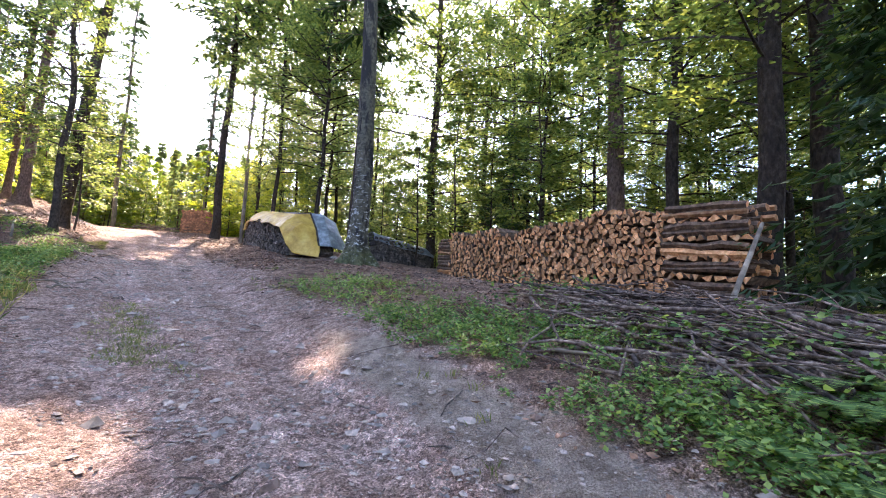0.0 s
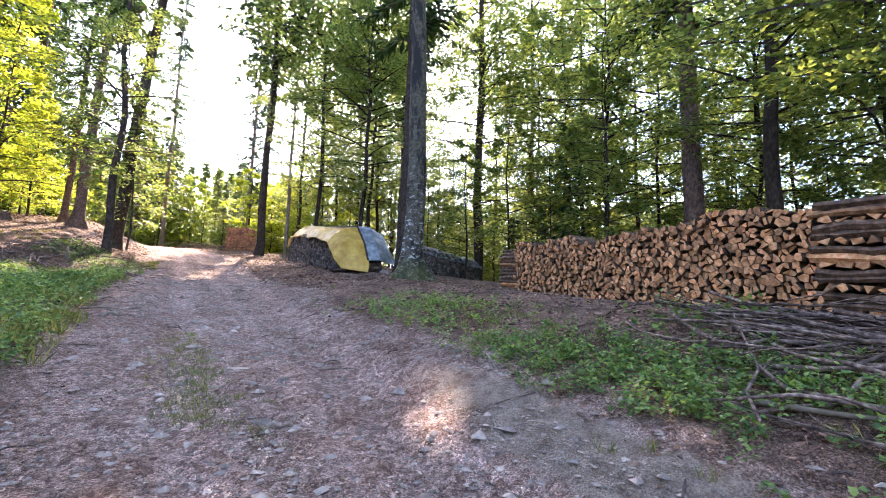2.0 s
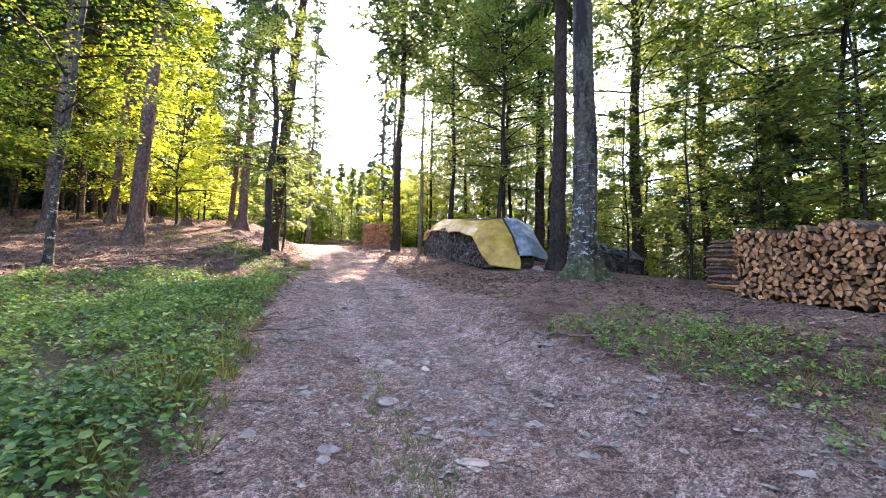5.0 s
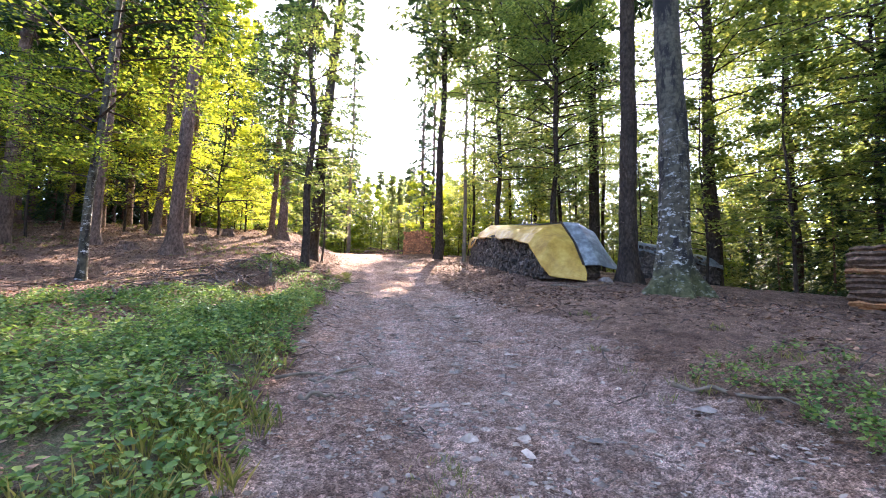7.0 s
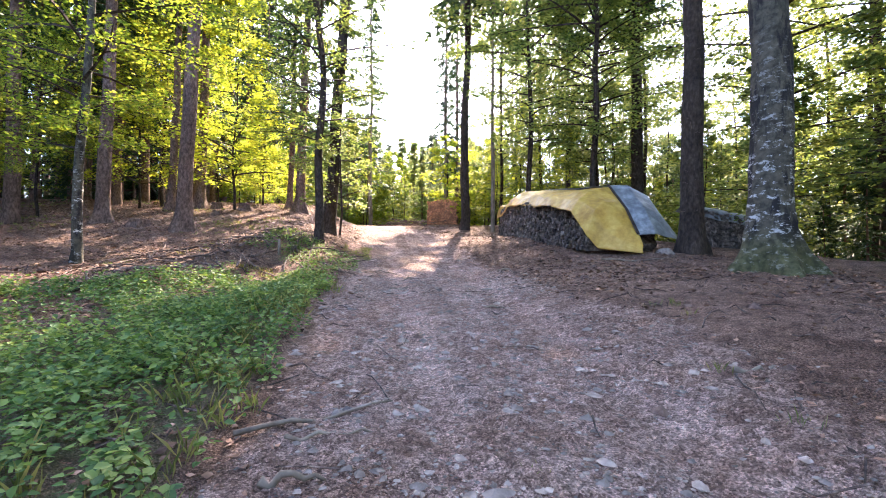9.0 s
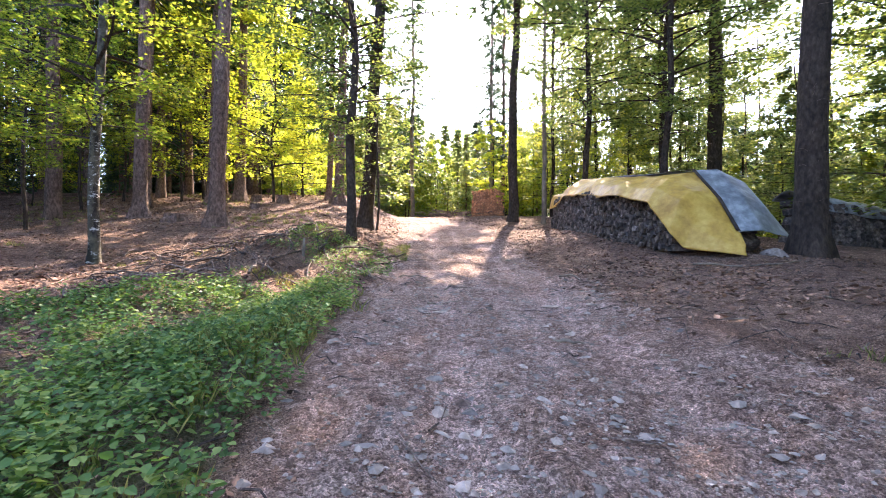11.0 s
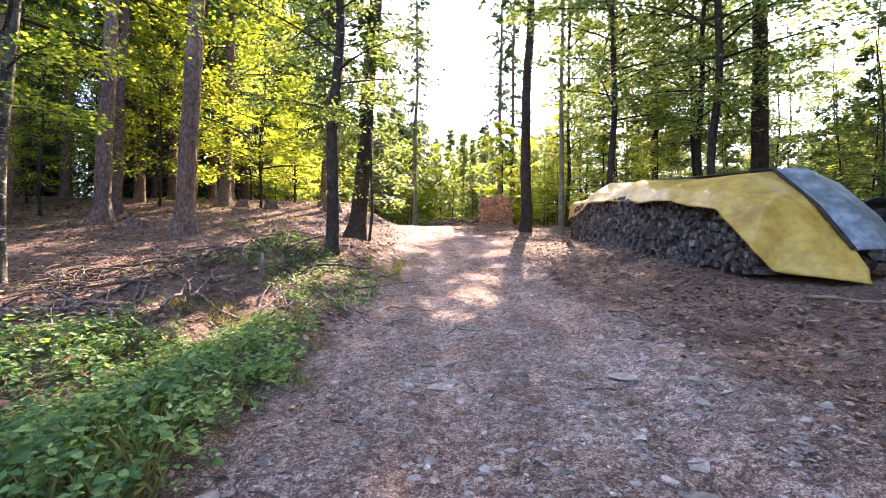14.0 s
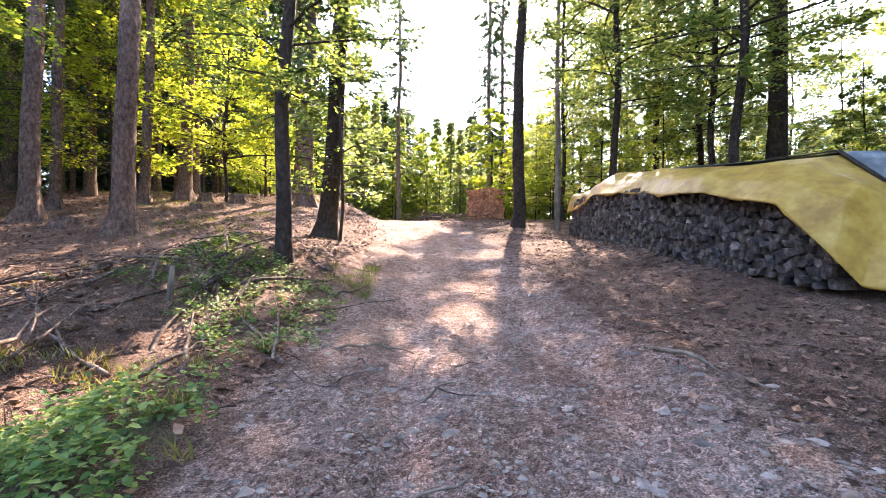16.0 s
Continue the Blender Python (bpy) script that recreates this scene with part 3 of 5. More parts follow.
def tree(name, x, y, r, tall, bark, label, crowns=(), group="", flare=1.5, wobble=0.05, lean=(0, 0), roots=0, sides=12, rings=26):
    """A tree: a stem built for its place and crowns [(mesh, scale, part name)] shared with others."""
    z = float(surface(x, y))
    ob = empty(name, (x, y, z), label, "tree", group)
    put("trunk", trunk_mesh("trunk", tree_rng, r, tall, bark, flare, wobble, lean, sides, roots, rings), ob)
    for me, k, part_name in crowns:
        c = put(part_name, me, ob)
        c.rotation_euler = (0, 0, tree_rng.uniform(0, 6.28))
        if part_name == "deadwood":
            c["kind"] = "stuff"
        c.scale = (k, k, k * tree_rng.uniform(0.94, 1.08))
    return ob


SP, BE = "tall spruce with a straight brown scaly trunk", "tall beech with a dark slender trunk"
S_ = lambda i, k=1.0: (CROWN_SPRUCE[i % 2], k, "crown")
D_ = lambda i, k=1.0: (DEAD[i % 2], k, "deadwood")
L_ = lambda i, k=1.0: (CROWN_LOW[i % 3], k, "crown")
B_ = lambda i, k=1.0: (CROWN_BEECH[i % 2], k, "crown")

# the slope beside the track
tree("slender_tree", -21.2, 8.3, 0.135, 16, M_FLAKY, "slender tree with dark bark and pale flaking foot", [(CROWN_LOW_YELLOW[0], 1.0, "crown")], "trees on the slope", 1.5, 0.05, (0.02, 0.02))
for i, (x, y, r, k) in enumerate([(-30.5, 11.2, 0.29, 0.01), (-34.0, 12.2, 0.2, 0.01), (-34.0, 15.3, 0.22, 0.02), (-26.1, 12.9, 0.31, 0.028), (-34.6, 17.2, 0.29, 0.012), (-38.8, 19.0, 0.2, 0.01), (-30.0, 21.3, 0.3, 0.02), (-32.2, 22.0, 0.2, 0.015)]):
    tree("spruce", x, y, r, 31, M_BARK_SPRUCE, SP, [S_(i) if i < 5 else (CROWN_LEAN[i % 2], 1.0, "crown"), D_(i, 0.9)], "spruces on the slope", 2.1, 0.03, (k, k), 4, 16)
tree("beech_sapling", -33.0, 18.6, 0.08, 10.5, M_BARK_DARK, "young beech with backlit yellow-green leaves", [(CROWN_GOLD[0], 1.5, "crown")], "yellowing beeches", 1.2, 0.08)
tree("beech_sapling", -34.2, 21.2, 0.07, 8.5, M_BARK_DARK, "young beech with backlit yellow-green leaves", [(CROWN_GOLD[1], 0.8, "crown")], "yellowing beeches", 1.2, 0.08)
tree("beech_sapling", -36.5, 14.5, 0.07, 9.5, M_BARK_DARK, "young beech with backlit yellow-green leaves", [(CROWN_GOLD[1], 1.3, "crown")], "yellowing beeches", 1.2, 0.08)
for i, (x, y, k) in enumerate([(-29.5, 7.4, 0.75), (-34.5, 9.6, 0.85), (-26.5, 5.0, 0.7), (-38.5, 12.0, 0.9)]):
    tree("young_beech", x, y, 0.07, 9, M_BARK_DARK, "slender young beech with layered yellow-green boughs", [(CROWN_LOW_YELLOW[i % 2], k, "crown")], "young beeches on the slope", 1.2, 0.08, sides=8, rings=14)
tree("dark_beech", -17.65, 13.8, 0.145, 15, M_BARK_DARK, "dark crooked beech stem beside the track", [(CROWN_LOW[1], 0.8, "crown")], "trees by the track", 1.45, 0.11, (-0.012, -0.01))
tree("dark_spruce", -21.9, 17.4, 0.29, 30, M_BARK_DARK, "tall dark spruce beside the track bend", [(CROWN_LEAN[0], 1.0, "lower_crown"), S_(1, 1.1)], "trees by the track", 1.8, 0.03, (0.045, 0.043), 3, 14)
tree("beech_sapling", -20.6, 17.0, 0.05, 7.5, M_BARK_DARK, "thin beech sapling with airy green leaves", [(CROWN_SAP[0], 1.25, "crown")], "", 1.2, 0.08)
# round the bend
tree("spruce", -34.7, 31.7, 0.19, 27, M_BARK_PALE, "tall pale spruce stem with a sparse crown", [(CROWN_LEAN[1], 0.9, "crown")], "spruces at the bend", 1.3, 0.05)
tree("spruce", -29.7, 36.3, 0.2, 30, M_BARK_PALE, "tall spruce with a sparse crown behind the log stack", [(CROWN_LEAN[0], 1.0, "crown")], "spruces at the bend", 1.3, 0.05)
tree("spruce", -30.6, 39.3, 0.2, 30, M_BARK_SPRUCE, "tall spruce with a sparse crown behind the log stack", [(CROWN_LEAN[1], 1.0, "crown")], "spruces at the bend", 1.3, 0.05)
# its dense crown, above the view, is added to shade the track
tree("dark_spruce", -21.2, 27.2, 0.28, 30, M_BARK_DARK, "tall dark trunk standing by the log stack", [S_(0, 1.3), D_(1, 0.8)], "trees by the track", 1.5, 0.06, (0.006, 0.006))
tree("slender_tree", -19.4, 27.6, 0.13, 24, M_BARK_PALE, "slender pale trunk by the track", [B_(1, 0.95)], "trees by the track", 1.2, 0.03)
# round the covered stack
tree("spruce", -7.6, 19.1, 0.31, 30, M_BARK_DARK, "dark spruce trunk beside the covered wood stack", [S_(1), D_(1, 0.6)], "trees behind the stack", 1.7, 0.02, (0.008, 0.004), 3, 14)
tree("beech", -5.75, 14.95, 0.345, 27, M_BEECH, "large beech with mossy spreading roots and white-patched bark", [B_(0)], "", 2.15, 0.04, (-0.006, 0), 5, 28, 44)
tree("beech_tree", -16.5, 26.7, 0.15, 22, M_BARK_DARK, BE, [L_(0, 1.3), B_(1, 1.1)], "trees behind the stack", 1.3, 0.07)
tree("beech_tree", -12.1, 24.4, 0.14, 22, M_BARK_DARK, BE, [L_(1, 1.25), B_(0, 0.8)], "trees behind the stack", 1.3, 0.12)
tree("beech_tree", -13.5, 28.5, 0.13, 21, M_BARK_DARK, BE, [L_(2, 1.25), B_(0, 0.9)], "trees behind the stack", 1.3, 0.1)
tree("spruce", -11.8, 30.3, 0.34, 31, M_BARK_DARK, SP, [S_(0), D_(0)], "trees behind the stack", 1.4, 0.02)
tree("beech_tree", -15.0, 33.0, 0.14, 23, M_BARK_DARK, BE, [L_(0, 1.4), B_(1, 1.15)], "trees behind the stack", 1.3, 0.1)
# extra beech, added so that its high crown shades the track
tree("beech_tree", -21.6, 32.4, 0.12, 26, M_BARK_DARK, BE, [L_(1, 1.2), B_(0, 1.1)], "trees behind the stack", 1.3, 0.08)
tree("beech_tree", -37.2, 16.0, 0.12, 16, M_BARK_DARK, BE, [(CROWN_LOW_YELLOW[1], 1.15, "crown")], "trees on the slope", 1.3, 0.08)
# behind the firewood
for i, (x, y, r, k) in enumerate([(1.0, 19.5, 0.09, 1.1), (7.3, 14.6, 0.1, 1.2), (-0.6, 23.5, 0.09, 1.2), (8.6, 11.4, 0.1, 1.15), (3.8, 23.5, 0.1, 1.3), (9.0, 22.5, 0.1, 1.3), (10.5, 8.0, 0.1, 1.1), (6.2, 19.0, 0.1, 1.1)]):
    tree("young_beech", x, y, r, 14 * k, M_BARK_DARK, "slender young beech with layered leafy boughs", [L_(i, k)], "young beeches behind the firewood", 1.2, 0.1, sides=8, rings=14)
for i, (x, y, r) in enumerate([(-5.5, 26.1, 0.3), (-2.5, 28.5, 0.2), (2.15, 35.6, 0.22), (4.6, 14.2, 0.2), (5.1, 10.0, 0.25), (6.5, 10.5, 0.28), (9.6, 17.6, 0.16), (8.5, 30.0, 0.2)]):
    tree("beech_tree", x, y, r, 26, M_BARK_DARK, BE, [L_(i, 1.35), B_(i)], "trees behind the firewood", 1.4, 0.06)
tree("spruce", 3.6, 17.7, 0.36, 31, M_BARK_SPRUCE, SP, [S_(1), D_(1)], "trees behind the firewood", 1.4, 0.02)


# ---- wood stacks ----
def cells(rng, length, tall, size, top, wedge=0.0):
    """A wall of tight-packed convex cells: seeds in staggered rows, each cut back to the bisectors with its neighbours."""
    seeds = []
    rows = int(tall / (size * 0.86)) + 1
    for r in range(-1, rows + 2):
        x = -size + (r % 2) * size / 2
        while x < length + size:
            seeds.append((x + rng.uniform(-0.44, 0.44) * size, (r + 0.5) * size * 0.86 + rng.uniform(-0.42, 0.42) * size))
            x += size
    seeds = np.array(seeds)
    out = []
    for c in seeds:
        if not (0 < c[0] < length and 0 < c[1] < top(c[0])):
            continue
        poly = [np.array(p) for p in ((c[0] - size, c[1] - size), (c[0] + size, c[1] - size), (c[0] + size, c[1] + size), (c[0] - size, c[1] + size))]
        near = seeds[np.abs(seeds - c).max(1) < 2.4 * size]
        for o in near:
            d = o - c
            if not d.any():
                continue
            m, cut = (o + c) / 2, []
            for a, b in zip(poly, poly[1:] + poly[:1]):
                fa, fb = (a - m) @ d, (b - m) @ d
                if fa <= 0:
                    cut.append(a)
                if fa * fb < 0:
                    cut.append(a + (b - a) * fa / (fa - fb))
            poly = cut
            if len(poly) < 3:
                break
        if len(poly) >= 3:
            k = rng.uniform(0.9, 0.99)
            if rng.random() < wedge:
                # a split billet: the cell less one slice
                a = rng.uniform(0, 6.283)
                d, cut = np.array([math.cos(a), math.sin(a)]), []
                m = c + d * size * rng.uniform(0.02, 0.2)
                for p, q in zip(poly, poly[1:] + poly[:1]):
                    fp, fq = (p - m) @ d, (q - m) @ d
                    if fp <= 0:
                        cut.append(p)
                    if fp * fq < 0:
                        cut.append(p + (q - p) * fp / (fp - fq))
                poly = cut if len(cut) >= 3 else poly
            out.append((c, [c + k * (p - c) for p in poly]))
    return out


def log_geo(rng, poly, front, length, skew):
    """One log: its end polygon (x along the stack, z up) pushed back from front by length; the rim is worn."""
    n = len(poly)
    p = np.array(poly)
    c = p.mean(0)
    rows = [(0.90, front), (1.0, front + 0.012), (1.0 + 0.04 * rng.uniform(-1, 1), front + length)]
    v = [np.stack([c[0] + k * (p[:, 0] - c[0]) + skew * (yy - front), np.full(n, yy), c[1] + k * (p[:, 1] - c[1])], 1) for k, yy in rows]
    i = np.arange(n)
    j = (i + 1) % n
    q = [np.stack([i + r * n, i + (r + 1) * n, j + (r + 1) * n, j + r * n], 1) for r in range(2)]
    return np.concatenate(v), np.concatenate(q), i


def stack_logs(seed, parent, length, tall, size, top, mats_single, mats_joined, depth, limit, near, name="log", lift=0.0, bow=lambda x: 0.0, slope=0.0, wedge=0.0):
    """A stack's logs: those nearest the track one by one, the others joined."""
    rng = np.random.default_rng(seed)
    allc = cells(rng, length, tall, size, top, wedge)
    allc.sort(key=lambda c: abs(c[0][0] - near))
    vs, qs, ids, base = [], [], [], 0
    for k, (c, poly) in enumerate(allc):
        v, q, cap = log_geo(rng, poly, rng.uniform(-0.07, 0.05) + bow(c[0]), depth * rng.uniform(0.9, 1.0), rng.normal(0, 0.03))
        v[:, 2] += lift + slope * v[:, 0]
        if k < limit:
            put(name, mesh_np(name, v, [q, cap[None]], mats_single, [1 if a >= len(cap) else 0 for a in range(len(q))] + [0]), parent)
        else:
            vs.append(v)
            qs += [(base + f, 0 if a < len(cap) else 1) for a, f in enumerate(q)]
            qs.append((base + cap, 0))
            base += len(v)
    if vs:
        faces, ids = {}, {}
        for f, m in qs:
            faces.setdefault(len(f), []).append(f)
            ids.setdefault(len(f), []).append(m)
        keys = list(faces)
        put("stacked_wood", mesh_np("stacked_wood", np.concatenate(vs), [np.array(faces[k]) for k in keys], mats_joined, sum((ids[k] for k in keys), [])), parent, kind="stuff")


def rough_log(rng, a, b, r, sides=7):
    """A log lying from a to b: slightly bent, with an uneven round."""
    s = np.linspace(0, 1, 5)
    pts = np.array(a) + s[:, None] * (np.array(b) - np.array(a)) + rng.normal(0, 0.012, (5, 3))
    v, f = tubes([(pts, r * (1 + 0.08 * rng.normal(size=5)))], sides)
    v = v + rng.normal(0, 0.05 * r, v.shape)
    return v, f



def stack_at(name, ax, ay, bx, by, label):
    """An empty at a stack's end, x running along its face, y into it; with its length and the ground's fall along it."""
    L = math.hypot(bx - ax, by - ay)
    z0, z1 = float(height(ax, ay)), float(height(bx, by))
    ob = empty(name, (ax, ay, z0 - 0.03), label, "firewood", "", math.degrees(math.atan2(by - ay, bx - ax)))
    return ob, L, (z1 - z0) / L


def joined(geo):
    """Several (verts, [quads, ends]) as one."""
    vs, qs, es, base = [], [], [], 0
    for v, f in geo:
        vs.append(v)
        qs.append(f[0] + base)
        es.append(f[1] + base)
        base += len(v)
    return np.concatenate(vs), [np.concatenate(qs), np.concatenate(es)]


def firewood():
    ob, L, slope = stack_at("firewood_stack", -2.75, 14.95, 3.5, 7.55, "long stack of freshly split firewood with crosswise stacked ends")
    rng = np.random.default_rng(21)
    top = lambda x: 1.34 + 0.05 * x + 0.09 * math.sin(1.1 * x + 0.6) + 0.06 * math.sin(2.9 * x) + 0.1 * math.exp(-((x - 2.8) / 0.5) ** 2)
    bow = lambda x: 0.16 * math.sin(math.pi * x / L)
    inner = lambda x: top(x) if 0.7 < x < L - 1.35 else 0
    stack_logs(22, ob, L, 2.1, 0.118, inner, [M_END, M_LOGSIDE], [M_END_MANY, M_LOGSIDE], 0.95, 300, 5.4, bow=bow, slope=slope, wedge=0.6)
    # crosswise ends: courses of split billets lying along the face, with courses of ends between
    for x0, x1, thick, courses, every in ((-0.12, 0.72, 0.105, 12, 1), (L - 1.4, L - 0.05, 0.112, 16, 2)):
        z = 0.06
        for c in range(courses):
            t = thick * rng.uniform(0.85, 1.15)
            if every == 1 or c % 3 != 1:
                for y in (0.06, 0.34, 0.62, 0.88):
                    a, b = x0 + rng.uniform(-0.06, 0.05), x1 + rng.uniform(-0.05, 0.1)
                    v, f = rough_log(rng, (a, y + rng.normal(0, 0.02), z + slope * a), (b, y + rng.normal(0, 0.03), z + slope * b + rng.normal(0, 0.03)), t * rng.uniform(0.44, 0.66), 5)
                    put("billet", mesh_np("billet", v, f, [M_LOGSIDE, M_END], [int(rng.random() < 0.35)] * len(f[0]) + [1, 1]), ob)
            else:
                x = x0 + 0.08
                while x < x1 - 0.05:
                    w = rng.uniform(0.13, 0.21)
                    k = rng.integers(3, 6)
                    an = np.sort(rng.uniform(0, 6.28, k) * 0.25 + np.arange(k) * 6.283 / k)
                    poly = np.stack([x + w * 0.5 + w * 0.55 * np.cos(an), z + t * 0.62 * np.sin(an)], 1)
                    v, q, cap = log_geo(rng, poly, rng.uniform(-0.05, 0.06), 0.95, 0.0)
                    v[:, 2] += slope * x
                    put("log", mesh_np("log", v, [q, cap[None]], [M_END, M_LOGSIDE], [1 if a >= len(cap) else 0 for a in range(len(q))] + [0]), ob)
                    x += w
            z += t
    v, f = tubes([(np.array([(2.52, 5.95, 1.4), (2.82, 6.3, 1.84), (3.15, 6.68, 2.28), (3.5, 7.1, 2.75)]), np.array([0.04, 0.036, 0.034, 0.028]))], 7)
    put("leaning_pole", mesh_np("leaning_pole", v, f, M_BARK_PALE, smooth=True), label="pale crooked pole leaning on the firewood stack", category="pole")


firewood()


def covered_stack():
    """An old log stack; a stiff yellow sheet hangs over its face and end, a grey one over its back and end."""
    ob, L, slope = stack_at("covered_wood_stack", -18.0, 26.0, -9.75, 17.55, "old weathered log stack partly covered with tarpaulins")
    base, slope = 3.86, -0.092
    ob.location.z = base
    front = lambda x: float(np.interp(x, (0.1, 0.8, 4.1, 6.5, 8.9, 10.9, 11.3, 11.42), (0.35, 1.42, 1.56, 1.58, 1.39, 1.2, 0.6, 0.0)))
    bow = lambda x: -0.42 * math.sin(math.pi * min(max(x / L, 0), 1))
    stack_logs(23, ob, L - 0.1, 1.7, 0.142, front, [M_OLDLOG, M_OLDLOG], [M_OLDLOG_MANY, M_OLDLOG_MANY], 1.0, 300, 9.3, bow=bow, slope=slope, wedge=0.35)
    # rear row, under the sheets
    stack_logs(24, ob, L - 0.4, 1.7, 0.3, lambda x: min(1.35, 0.3 + (L - x) * 0.8) if x > 1 else 0.5, [M_OLDLOG, M_OLDLOG], [M_OLDLOG_MANY, M_OLDLOG_MANY], 1.0, 0, 8.0, bow=lambda x: 0.95, slope=slope)

    # the sheets are stretched between rails: hem, front edge, crown and seam, each running along the stack and down its end
    hem = np.array([(0.1, -0.15, 4.75), (4.1, -0.5, 5.06), (8.9, -0.55, 4.45), (10.8, -0.38, 4.05), (11.6, -0.25, 3.25), (11.72, 0.03, 2.9), (12.55, 0.9, 2.72)])
    brow = np.array([(0.45, 0.05, 5.42), (4.0, -0.26, 5.42), (8.9, -0.3, 4.76), (10.65, -0.1, 4.45), (11.42, 0.12, 4.0), (11.66, 0.28, 3.4), (12.5, 0.92, 2.8)])
    crown = np.array([(0.6, 0.5, 5.62), (4.0, 0.3, 5.72), (9.0, 0.3, 4.98), (10.4, 0.35, 4.75), (11.25, 0.5, 4.28), (11.65, 0.75, 3.62), (12.45, 0.97, 2.87)])
    seam = np.array([(0.8, 1.15, 5.62), (4.0, 1.25, 5.80), (9.1, 1.25, 5.05), (10.25, 1.22, 4.94), (11.0, 1.2, 4.34), (11.7, 1.18, 3.64), (12.4, 1.02, 2.95)])
    stations = np.array([0, 0.3, 0.62, 0.76, 0.86, 0.93, 1.0])

    def rail(pts, at, st):
        return np.stack([np.interp(at, st, pts[:, c]) for c in range(3)], -1)

    def sheet(name, rails, st, material, label, nx, ns, seed, amp, ragged=0.0, parent=None, a=0.0, b=1.0):
        rng = np.random.default_rng(seed)
        at, across = np.linspace(a, b, nx), np.linspace(0, 1, ns)
        R = np.stack([rail(r, at, st) for r in rails], 1)
        if ragged:
            R[:, 0, 2] += ragged * (np.sin(at * 31) + 0.6 * np.sin(at * 77 + 1) + 0.5 * np.sign(np.sin(at * 53))) * np.interp(at, (0.6, 0.75), (1, 0.3))
        steps = np.linspace(0, 1, len(rails))
        V = np.stack([np.stack([np.interp(across, steps, R[i, :, c]) for c in range(3)], -1) for i in range(nx)])
        A, S = np.meshgrid(at, across, indexing="ij")
        X = V[:, :, 0]
        crease = lambda q: 1 - 2 * np.abs(((q / math.pi) % 2) - 1) ** 0.7
        sag = crease(X * 2.3 - 3.5 * S + seed) * 0.8 + crease(X * 5.1 + 4 * S) * 0.45 + 0.35 * crease(X * 0.9 + 7 * S) + 0.5 * np.sin(X * 1.7 + S * 4)
        free = np.interp(A, (0, 0.62, 0.8, 1), (1, 1, 0.45, 0.3))
        V[:, :, 1] -= amp * sag * free * (1.1 - 0.7 * S)
        V[:, :, 2] += 0.7 * amp * sag * free * np.sin(math.pi * np.clip(S, 0.05, 0.95)) + amp * 0.06 * rng.normal(size=X.shape)
        V[:, :, 2] -= base
        i, j = np.meshgrid(np.arange(nx - 1), np.arange(ns - 1), indexing="ij")
        q = np.stack([i * ns + j, (i + 1) * ns + j, (i + 1) * ns + j + 1, i * ns + j + 1], -1).reshape(-1, 4)
        sh = put(name, mesh_np(name, V.reshape(-1, 3), q, material, smooth=True), parent, label, "" if parent else "tarpaulin")
        if not parent:
            sh.matrix_basis = ob.matrix_basis.copy()
        so = sh.modifiers.new("thickness", "SOLIDIFY")
        so.thickness = 0.01
        return sh

    yellow = sheet("yellow_tarpaulin", (hem, brow, crown, seam), stations, M_YELLOW, "yellow tarpaulin draped in stiff folds over the log stack", 230, 36, 3, 0.075, 0.04)
    sheet("hem", (hem + (0, -0.012, -0.005), hem + (0, -0.014, 0.035)), stations, M_YELLOW, "turned-over hem", 200, 3, 3, 0.0, 0.035, yellow, 0.0, 0.99)
    # the grey sheet: from the seam over the back
    gs = np.array([0, 0.35, 0.55, 0.8, 1.0])
    g0 = np.array([(4.0, 1.2, 5.84), (9.5, 1.15, 5.06), (10.25, 1.12, 4.99), (11.3, 1.14, 4.10), (12.12, 1.05, 3.26)])
    g1 = g0 + np.array([(0, 0.55, 0.0), (0, 0.55, 0.0), (0.15, 0.55, 0.0), (0.12, 0.5, 0.05), (0.05, 0.5, 0.03)])
    g2 = np.array([(4.0, 2.3, 5.5), (9.6, 2.35, 4.72), (10.55, 2.3, 4.62), (11.35, 2.2, 3.95), (12.0, 1.95, 3.22)])
    g3 = np.array([(4.0, 2.6, 4.6), (9.6, 2.75, 3.8), (10.7, 2.75, 3.6), (11.4, 2.7, 3.3), (11.8, 2.5, 3.16)])
    cover = sheet("grey_tarpaulin", (g0, g1, g2, g3), gs, M_GREY, "grey plastic tarpaulin over the back of the log stack", 150, 32, 8, 0.035)
    sheet("hem", (g0 + (0.0, -0.05, 0.012), g0 + (0.01, 0.0, 0.03), g0 + (0.01, 0.035, 0.018)), gs, M_BARK_DARK, "dark folded hem", 60, 5, 8, 0.0, 0.0, cover, 0.3, 1.0)
    # weathered boards weighing the sheets down
    rng = np.random.default_rng(29)
    for x0, y0, z0, length, tilt in ((5.2, 1.4, 5.67, 1.9, -0.147),):
        s = np.linspace(0, 1, 6)
        pts = np.stack([x0 + length * s, y0 + 0.1 * s + 0 * s, z0 + length * tilt * s - base + 0.01 * rng.normal(size=6)], -1)
        v, f = tubes([(pts, np.full(6, 0.13))], 4)
        v[:, 2] = np.where(v[:, 2] > np.repeat(pts[:, 2], 4), np.repeat(pts[:, 2], 4) + 0.03, np.repeat(pts[:, 2], 4) - 0.03)
        bd = put("board", mesh_np("board", v, f, M_GREY), label="weathered grey board lying on the tarpaulins", category="board")
        bd.matrix_basis = ob.matrix_basis.copy()


covered_stack()


